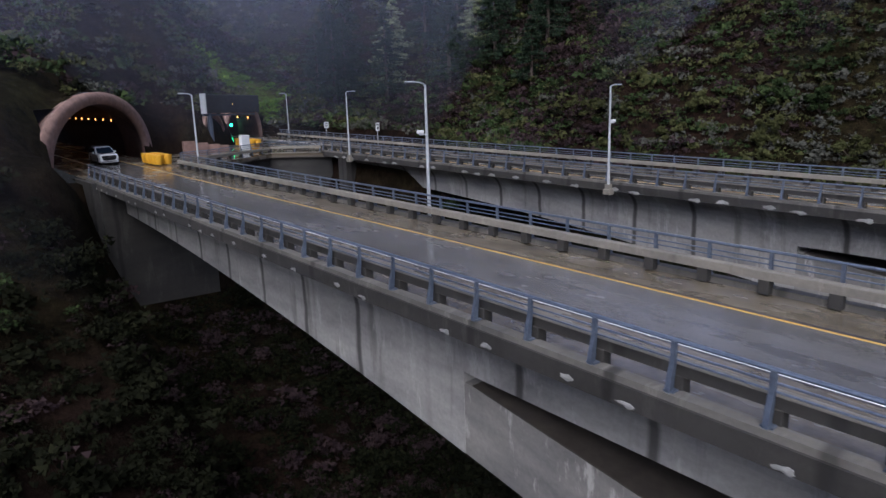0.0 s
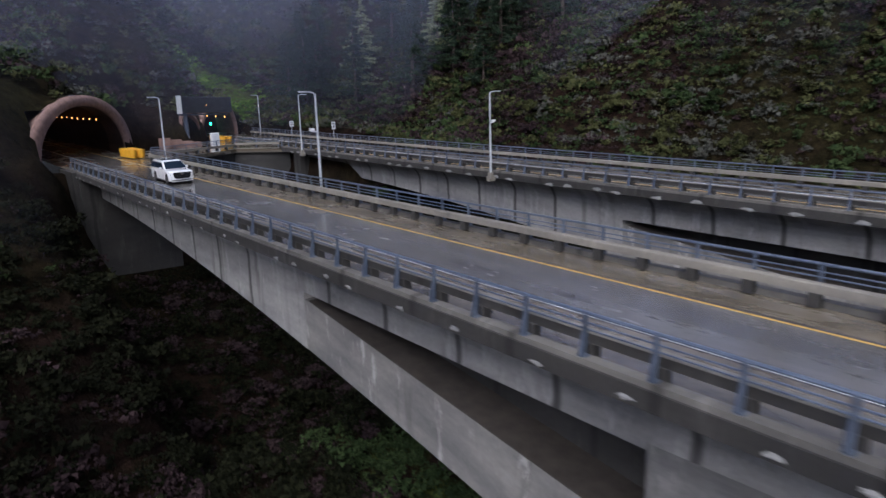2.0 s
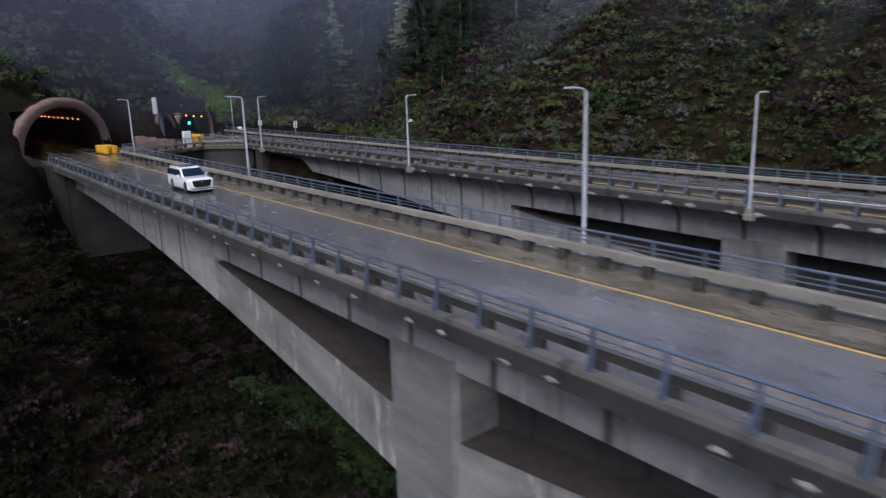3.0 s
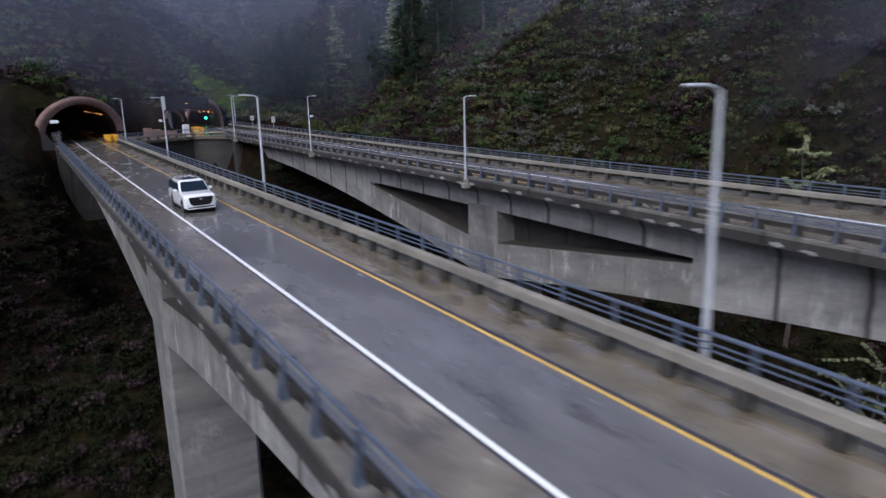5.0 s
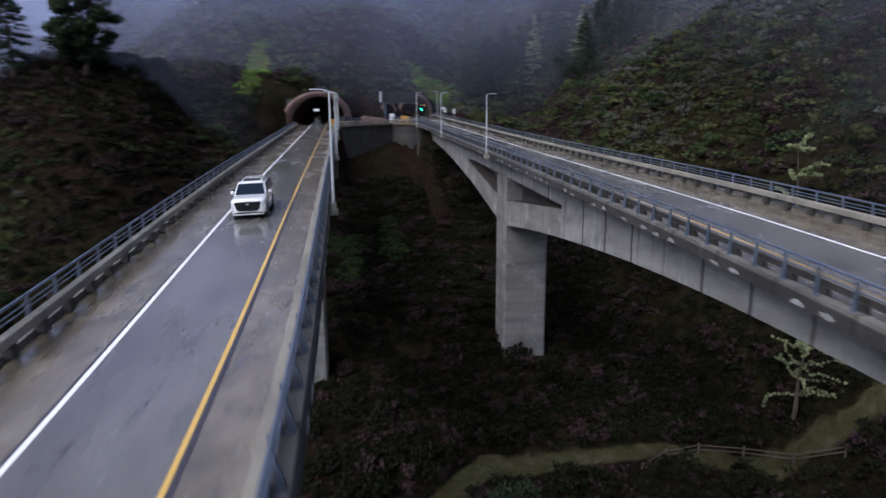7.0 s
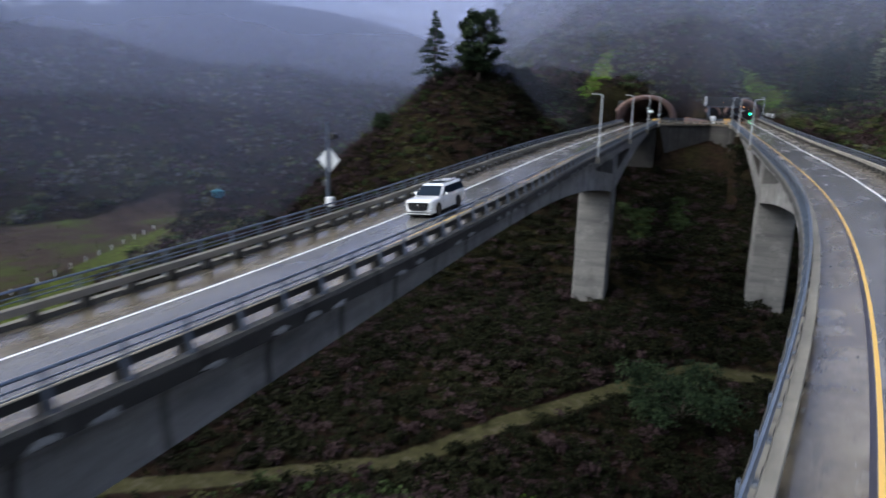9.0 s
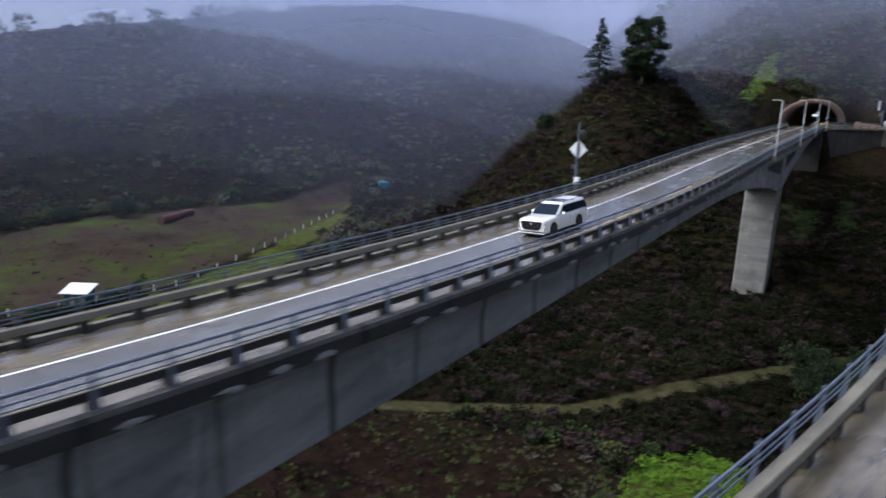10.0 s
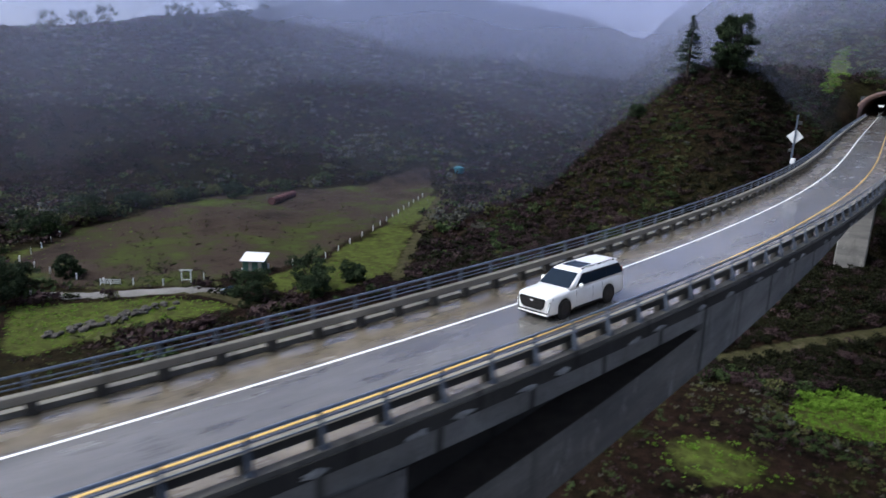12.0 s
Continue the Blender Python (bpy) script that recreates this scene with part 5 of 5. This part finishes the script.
def plant_trees():
    rng = np.random.default_rng(11)
    conifer(rng, -33.9, 43.5, 19.5, 5.0, "tall dark pointed conifer on the knoll")
    broad_tree(rng, -21.8, 43.5, 17.5, 5.4, "rounded dark pine beside the pointed conifer", clumps=75, leaves=330, leaf=0.34)
    broad_tree(rng, -46, 36, 4.5, 3.0, "low dark bush-like tree on the knoll")
    # the dark stand above the east tunnel
    for x, y, h, w in ((63, 108, 15, 3.6), (69, 112, 18, 4.2), (80, 110, 19, 4.4), (74, 116, 17, 4.4), (89, 101, 20, 4.6), (94, 93, 18, 4.6), (99, 84, 19, 4.8), (104, 72, 18, 4.8), (108, 60, 19, 5), (114, 48, 18, 5), (96, 106, 18, 4.8), (122, 34, 17, 5), (106, 88, 18, 5), (90, 80, 12, 3.6), (78, 121, 20, 4.6), (72, 119, 19, 4.4), (92, 112, 20, 4.8), (101, 99, 20, 4.8), (108, 96, 20, 5)):
        conifer(rng, x, y, h, w, "dark conifer in the stand above the tunnel")
    for x, y, h in ((86, 115.5, 19), (96, 100.5, 18), (83, 112, 12)):
        conifer(rng, x, y, h, 3.4, "pale lichen-grown conifer at the stand's edge", LICHEN, 0.8)
    for x, y, h in ((120, 18, 12), (128, 2, 13), (140, -8, 14), (132, 22, 14)):
        broad_tree(rng, x, y, h, 4.5, "dark rounded tree high on the east slope")
    broad_tree(rng, 118, 8, 8, 2.6, "pale green lichen-covered tree on the east slope", LICHEN, clumps=16, leaves=60, leaf=0.22)
    for x, y, h in ((81.3, 77.8, 5), (76.6, 44.3, 4.5), (79.1, 33.7, 4), (84, 30, 6), (81, 25.4, 4.5), (77.3, 57.1, 5), (83.6, 35.1, 6), (81.4, 43.3, 4), (84, 14, 6), (95, -8, 5), (87, -30, 7), (100, -22, 7), (80, 34, 5), (92, -42, 8)):
        broad_tree(rng, x, y, h * 0.6, 1.7, "young yellow-green tree among the scrub", SCRUB["olive" if h < 6 else "green"], clumps=14, leaves=110)
    # the dark pines below the east bridge and round the pasture
    broad_tree(rng, 33, -43, 6.5, 7.0, "dark spreading pine below the bridge", clumps=34, leaves=200)
    for x, y, h, w in ((-80, -90, 6.5, 4.5), (-77, -76, 7, 4.5), (-71, -80, 5, 4), (-73, -67, 4, 3), (-112, -121, 8, 4.5), (-117, -115, 6, 4.5), (-120, -126, 9, 5), (-173, -70, 8, 6), (-167, -86, 6, 6), (-120.4, -102.2, 4.5, 2.8), (-180, -50, 5, 5), (-182, -30, 5, 5), (-176, -14, 5, 5)):
        broad_tree(rng, x, y, h, w, "dark rounded tree beside the pasture", clumps=26, leaves=160)
    for k in range(26):
        u = k / 25
        x, y = np.interp(u, [0, 0.4, 1], [-168, -188, -158]), np.interp(u, [0, 0.4, 1], [-84, -20, 78])
        h = 2.2 + 3.0 * rng.random() ** 2
        broad_tree(rng, float(x) + rng.normal(0, 2.5), float(y) + rng.normal(0, 2), h, 1.6 + 0.6 * h, "olive bush in the hedge behind the pasture", SCRUB["olive" if k % 3 else "green"], "bush", 16, 60, 0.4)
    for k in range(16):
        u = k / 15
        x, y = -330 - 60 * rng.random() + 40 * u, 30 + 190 * u + 8 * rng.random()
        broad_tree(rng, x, y, 8 + 4 * rng.random(), 7, "dark tree on the far ridge")


plant_trees()


def dead_tree(rng, x, y, height, label, lean=0.0, spread=5.0, z0=None, tuft=0.22):
    """Bare crooked limbs furred with pale lichen."""
    z = float(ground_height(x, y)) - 0.3 if z0 is None else z0
    tree = thing("lichen_tree", label, "tree", at=Matrix.Translation((x, y, z)))
    bm = bmesh.new()
    cen, rad = [], []
    prev = Vector((0, 0, 0))
    for k in range(6):
        nxt = Vector((lean * (k + 1) / 6 + rng.normal(0, 0.2), rng.normal(0, 0.2), height * (k + 1) / 6))
        tube(bm, prev, nxt, 0.28 * (1 - k / 7), 0.28 * (1 - (k + 1) / 7), 7)
        if k >= 1:
            for _ in range(4):
                a, p = rng.random() * 6.283, nxt.copy()
                for j in range(4):
                    step = spread / 4 * (0.6 + 0.7 * rng.random())
                    a += rng.normal(0, 0.6)
                    q = p + Vector((step * math.cos(a), step * math.sin(a), rng.normal(0.1, 0.45)))
                    tube(bm, p, q, 0.085 - 0.017 * j, 0.07 - 0.017 * j, 5)
                    for f in (0.3, 0.6, 1.0):
                        cen.append(tuple(p.lerp(q, f)))
                        rad.append(tuft + 0.16 * rng.random())
                    p = q
        prev = nxt
    part("trunk", bm, BARK, tree, "crooked bare trunk and limbs")
    part("crown", tri_mesh("crown", leaf_cloud(rng, cen, rad, 24, 0.2, 0.7, 0.1), LICHEN), None, tree, "tufts of pale lichen")


RNG = np.random.default_rng(5)
dead_tree(RNG, 69.5, -31, 10, "tall crooked tree furred with pale lichen beside the bridge", 1.0, 5.5, tuft=0.07)
dead_tree(RNG, 76, -19, 22, "bare pale tree rising over the bridge railing", 0.5, 3.0)
dead_tree(RNG, 84, -36, 9, "bare lichen-covered tree on the bank", 0.8, 5.0)


# ---- the pasture and tracks below ----
def on_ground(x, y, yaw=0.0, dz=0.0):
    return pose(x, y, float(ground_height(x, y)) + dz, 0, 0, yaw)


GREEN_PAINT = simple("green_boards", (0.02, 0.06, 0.045), (0.05, 0.12, 0.085), 2.0, 0.7)
RUST = simple("rusty_steel", (0.045, 0.014, 0.015), (0.10, 0.030, 0.028), 1.5, 0.8)
TEAL = simple("teal_plastic", (0.01, 0.10, 0.13), (0.02, 0.16, 0.20), 1.5, 0.5)
WOOD = simple("weathered_wood", (0.16, 0.145, 0.12), (0.34, 0.32, 0.28), 4.0, 0.85)
STONE = simple("rubble_stone", (0.022, 0.020, 0.018), (0.085, 0.076, 0.068), 1.2, 0.9, 0.0, 0.6)

shed = thing("shed", "small green board shed with a white pitched roof", "shed", at=on_ground(-94, -75.5, 32))
bm = bmesh.new()
box(bm, -2.2, 2.2, -1.7, 1.7, -0.3, 2.6)
part("wall", bm, GREEN_PAINT, shed)
bm = bmesh.new()
box(bm, -2.7, 2.7, -2.3, 2.3, -0.06, 0.06, Matrix.Translation((0, 0, 2.95)) @ Matrix.Rotation(radians(12), 4, "X"))
part("roof", bm, WHITE, shed, "white sheet-metal roof")
for k in range(4):
    bm = bmesh.new()
    box(bm, -2.0 + k * 1.05, -1.25 + k * 1.05, -1.75, -1.69, 0.2, 2.2)
    part("board_panel", bm, WOOD if k % 2 else GREEN_PAINT, shed)

pipe = thing("culvert_pipe", "rusty red steel pipe lying in the pasture", "pipe", at=on_ground(-160, -4.5, 111, 1.0))
bm = bmesh.new()
tube(bm, (-9.0, 0, 0), (9.0, 0, 0), 1.3, 1.3, 20)
for k in range(6):
    tube(bm, (-8.9 + k * 3.5, 0, 0), (-8.6 + k * 3.5, 0, 0), 1.39, 1.39, 20)
part("barrel", bm, RUST, pipe)
tank = thing("water_tank", "low round teal plastic water tank by the track", "water tank", at=on_ground(-138.5, 83))
bm = bmesh.new()
tube(bm, (0, 0, -0.3), (0, 0, 2.2), 2.4, 2.4, 24)
tube(bm, (0, 0, 2.2), (0, 0, 2.8), 2.4, 0.5, 24)
part("shell", bm, TEAL, tank)


GRAVEL = simple("gravel", (0.10, 0.095, 0.09), (0.19, 0.18, 0.17), 1.5, 0.9, 0.0, 0.5)


def draped_strip(name, pts, width, mat, label):
    """A road strip laid over the ground along a line of points, its edges a little ragged."""
    rng = np.random.default_rng(17)
    path = []
    for (ax, ay), (bx, by) in zip(pts, pts[1:]):
        n = max(2, int(math.hypot(bx - ax, by - ay) / 1.5))
        path += [(ax + (bx - ax) * i / n, ay + (by - ay) * i / n) for i in range(n)]
    verts = []
    for i, (x, y) in enumerate(path):
        px, py = path[max(0, i - 1)]
        qx, qy = path[min(len(path) - 1, i + 1)]
        d = math.hypot(qx - px, qy - py)
        nx, ny = -(qy - py) / d, (qx - px) / d
        w = width * (0.5 + 0.08 * rng.normal())
        for o, dz in ((-w, -0.25), (-w * 0.8, 0.12), (0, 0.16), (w * 0.8, 0.12), (w, -0.25)):
            X, Y = x + nx * o, y + ny * o
            verts.append((X, Y, float(ground_height(X, Y)) + dz))
    faces = [(5 * i + j, 5 * i + j + 1, 5 * i + j + 6, 5 * i + j + 5) for i in range(len(path) - 1) for j in range(4)]
    tagged(part(name, raw(name, verts, faces, True), mat), label, "road", kind="structure")


draped_strip("gravel_road", [(-128, -117), (-117, -113.5), (-108, -109), (-99, -100), (-92, -93), (-85, -88)], 4.2, GRAVEL, "pale grey gravel farm road beside the pasture")


def stake_mesh():
    bm = bmesh.new()
    box(bm, -0.09, 0.09, -0.09, 0.09, -0.4, 1.5, None, 0.02)
    return bm


STAKE = shared("fence_post", stake_mesh(), WHITE)
fence = thing("pasture_fence", "line of white fence posts along the pasture", "fence")
fence_line = [(-160, -84), (-138, -104), (-125, -104), (-110, -101), (-99, -95), (-93, -80), (-91, -67), (-91, -56), (-97, -40), (-102, -24), (-122.6, 28.4), (-128, 42)]
for (ax, ay), (bx, by) in zip(fence_line, fence_line[1:]):
    n = max(2, int(math.hypot(bx - ax, by - ay) / 7.0))
    for i in range(n):
        x, y = ax + (bx - ax) * i / n, ay + (by - ay) * i / n
        part("fence_post", STAKE, None, fence).matrix_local = on_ground(x, y, 20 * i)
gate = thing("field_gate", "white wooden field gate beside the gravel road", "gate", at=on_ground(-108.5, -100.5, 35))
for z in (0.35, 0.7, 1.05):
    bm = bmesh.new()
    box(bm, -2.0, 2.0, -0.04, 0.04, z, z + 0.14)
    part("rail", bm, WHITE, gate)
for x in (-2.0, 0.0, 2.0):
    bm = bmesh.new()
    box(bm, x - 0.07, x + 0.07, -0.05, 0.05, -0.3, 1.3)
    part("post", bm, WHITE, gate)
stand = thing("wooden_frame", "pale upright wooden frame by the pasture fence", "frame", at=on_ground(-97, -91, 40))
bm = bmesh.new()
for x in (-0.9, 0.9):
    box(bm, x - 0.09, x + 0.09, -0.09, 0.09, -0.3, 2.7)
part("uprights", bm, WHITE, stand)
bm = bmesh.new()
box(bm, -1.2, 1.2, -0.1, 0.1, 2.5, 2.7)
box(bm, -1.0, 1.0, -0.08, 0.08, 0.5, 0.65)
part("crossbar", bm, WHITE, stand)


def farm_car(x, y, yaw):
    c = thing("parked_car", "dark saloon car parked on the gravel road", "car", at=on_ground(x, y, yaw))
    st = [(0.0, 0.75, 0.35, 0.65, 0.02), (-0.2, 0.85, 0.3, 0.75, 0.03), (-1.3, 0.88, 0.3, 0.9, 0.03), (-3.9, 0.88, 0.3, 0.95, 0.02), (-4.4, 0.8, 0.4, 0.85, 0.02)]
    part("body", loft(st, body_ring), paint("dark_green_car", (0.02, 0.035, 0.035), 0.25, 0, 0.5), c)
    part("cabin", loft([(0.9, -1.2, -4.0, 0.78, 0.1), (1.15, -1.7, -3.6, 0.68, 0.1), (1.38, -2.1, -3.2, 0.58, 0.12)], cabin_ring), GLASS, c)
    for yy in (-0.85, -3.5):
        for sx in (1, -1):
            bm = bmesh.new()
            tube(bm, (sx * 0.68, yy, 0.32), (sx * 0.89, yy, 0.32), 0.32, 0.32, 16)
            part("wheel", bm, RUBBER, c)


farm_car(-87.0, -91.0, 130)
for k in range(80):
    u = RNG.random()
    x, y = -90 + 1.5 * u + RNG.normal(0, 0.9), -123 + 22 * u + RNG.normal(0, 1.0)
    bm = bmesh.new()
    bmesh.ops.create_icosphere(bm, subdivisions=1, radius=0.3 + 0.45 * RNG.random())
    for v in bm.verts:
        v.co = Vector((v.co.x * (0.8 + 0.5 * RNG.random()), v.co.y * (0.8 + 0.5 * RNG.random()), v.co.z * 0.7))
    ob = part("boulder", bm, STONE)
    ob.matrix_world = on_ground(x, y, 360 * RNG.random(), 0.15 + 0.3 * RNG.random())
    tagged(ob, "grey rubble boulder in a long pile on the grass", "boulder", "rubble pile")

rail = thing("trail_fence", "dark split-rail fence beside the dirt track", "fence")
trail = [(52, -31.5), (55.6, -29.8), (59.5, -29.6), (64, -31), (67.3, -34.5), (70, -38)]
for i, (x, y) in enumerate(trail):
    z = float(ground_height(x, y))
    bm = bmesh.new()
    box(bm, x - 0.1, x + 0.1, y - 0.1, y + 0.1, z - 0.4, z + 1.3, None, 0.02)
    part("post", bm, BARK, rail)
    if i:
        px, py = trail[i - 1]
        pz = float(ground_height(px, py))
        for h in (0.55, 1.05):
            bm = bmesh.new()
            tube(bm, (px, py, pz + h), (x, y, z + h), 0.07, 0.07, 6)
            part("rail", bm, BARK, rail)


# ---- low cloud that hangs on the hills, its haze put into the colour of thin drifting sheets ----
def mist_mat(low, high, most):
    m = bpy.data.materials.new("mist")
    m.use_nodes = True
    nt = m.node_tree
    nt.nodes.remove(nt.nodes["Principled BSDF"])
    p = position(nt)
    sep = nt.nodes.new("ShaderNodeSeparateXYZ")
    nt.links.new(p, sep.inputs[0])
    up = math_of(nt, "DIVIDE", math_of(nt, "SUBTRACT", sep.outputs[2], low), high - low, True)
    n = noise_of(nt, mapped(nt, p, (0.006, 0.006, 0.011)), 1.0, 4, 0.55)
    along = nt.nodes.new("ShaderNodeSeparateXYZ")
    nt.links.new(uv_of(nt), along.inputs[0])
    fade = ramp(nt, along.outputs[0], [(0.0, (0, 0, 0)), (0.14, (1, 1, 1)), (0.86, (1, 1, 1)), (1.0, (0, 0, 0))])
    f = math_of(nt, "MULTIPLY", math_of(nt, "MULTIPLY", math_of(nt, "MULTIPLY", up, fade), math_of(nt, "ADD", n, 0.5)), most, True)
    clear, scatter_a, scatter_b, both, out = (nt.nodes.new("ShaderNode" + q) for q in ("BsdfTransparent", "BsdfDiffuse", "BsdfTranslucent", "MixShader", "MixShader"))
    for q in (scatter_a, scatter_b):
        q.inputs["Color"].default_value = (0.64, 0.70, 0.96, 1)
    nt.links.new(scatter_a.outputs[0], both.inputs[1])
    nt.links.new(scatter_b.outputs[0], both.inputs[2])
    nt.links.new(f, out.inputs[0])
    nt.links.new(clear.outputs[0], out.inputs[1])
    nt.links.new(both.outputs[0], out.inputs[2])
    nt.links.new(out.outputs[0], nt.nodes["Material Output"].inputs["Surface"])
    return m


def mist_sheet(radius, az0, az1, low, high, most):
    n, k = 48, 8
    verts = []
    for j in range(k + 1):
        for i in range(n + 1):
            a = radians(az0 + (az1 - az0) * i / n)
            r = radius * (1 + 0.05 * math.sin(7 * a + radius) + 0.10 * j / k)
            verts.append((20 + r * math.sin(a), -160 + r * math.cos(a), -60 + 320 * j / k))
    faces = [(j * (n + 1) + i, j * (n + 1) + i + 1, (j + 1) * (n + 1) + i + 1, (j + 1) * (n + 1) + i) for j in range(k) for i in range(n)]
    me = raw("mist_bank", verts, faces, True)
    uv = me.uv_layers.new(name="UVMap")
    for lp in me.loops:
        uv.data[lp.index].uv = ((lp.vertex_index % (n + 1)) / n, (lp.vertex_index // (n + 1)) / k)
    ob = part("mist_bank", me, mist_mat(low, high, most))
    ob.visible_shadow = False
    tagged(ob, "thin see-through sheet with grey-blue mist haze in its colour", "mist", kind="stuff")


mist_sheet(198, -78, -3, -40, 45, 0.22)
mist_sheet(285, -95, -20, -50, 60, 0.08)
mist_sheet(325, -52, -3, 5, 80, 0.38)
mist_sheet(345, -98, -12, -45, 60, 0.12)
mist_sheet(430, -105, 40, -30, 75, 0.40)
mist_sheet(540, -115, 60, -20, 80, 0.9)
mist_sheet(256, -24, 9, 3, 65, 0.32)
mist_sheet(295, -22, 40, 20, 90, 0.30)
# East sheets also lift the slope's brightness, in place of a brighter sky.
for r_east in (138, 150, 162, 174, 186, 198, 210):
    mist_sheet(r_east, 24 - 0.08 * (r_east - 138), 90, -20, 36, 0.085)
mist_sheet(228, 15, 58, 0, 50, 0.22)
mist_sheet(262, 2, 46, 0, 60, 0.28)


def motions():
    """The car leaves the tunnel and drives down the west bridge; its wheels turn."""
    way = ((0.0, 20.2, -0.1), (1.0, 37.9, -0.25), (2.0, 56.0, -0.3), (3.0, 73.9, -0.33), (3.5, 82.8, -0.33), (5.5, 119.5, -0.3), (6.0, 128.95, -0.27), (6.5, 138.8, -0.25), (8.5, 176.1, -0.2), (9.0, 185.7, -0.18), (9.5, 195.2, -0.12), (10.5, 214.9, 0.0), (11.5, 234.9, 0.1), (12.0, 245.2, 0.16))
    rows = []
    for i in range(25):
        t = i * 0.5
        s, off = (float(np.interp(t, [w[0] for w in way], [w[k] for w in way])) for k in (1, 2))
        rows.append((t, WEST.matrix(s, off, 0.01)))
    walk(CAR, rows)
    for w, at in WHEELS:
        walk(w, [(k * 0.1, Matrix.Translation(at) @ Matrix.Rotation(radians(-75 * k), 4, "X")) for k in range(121)])


motions()
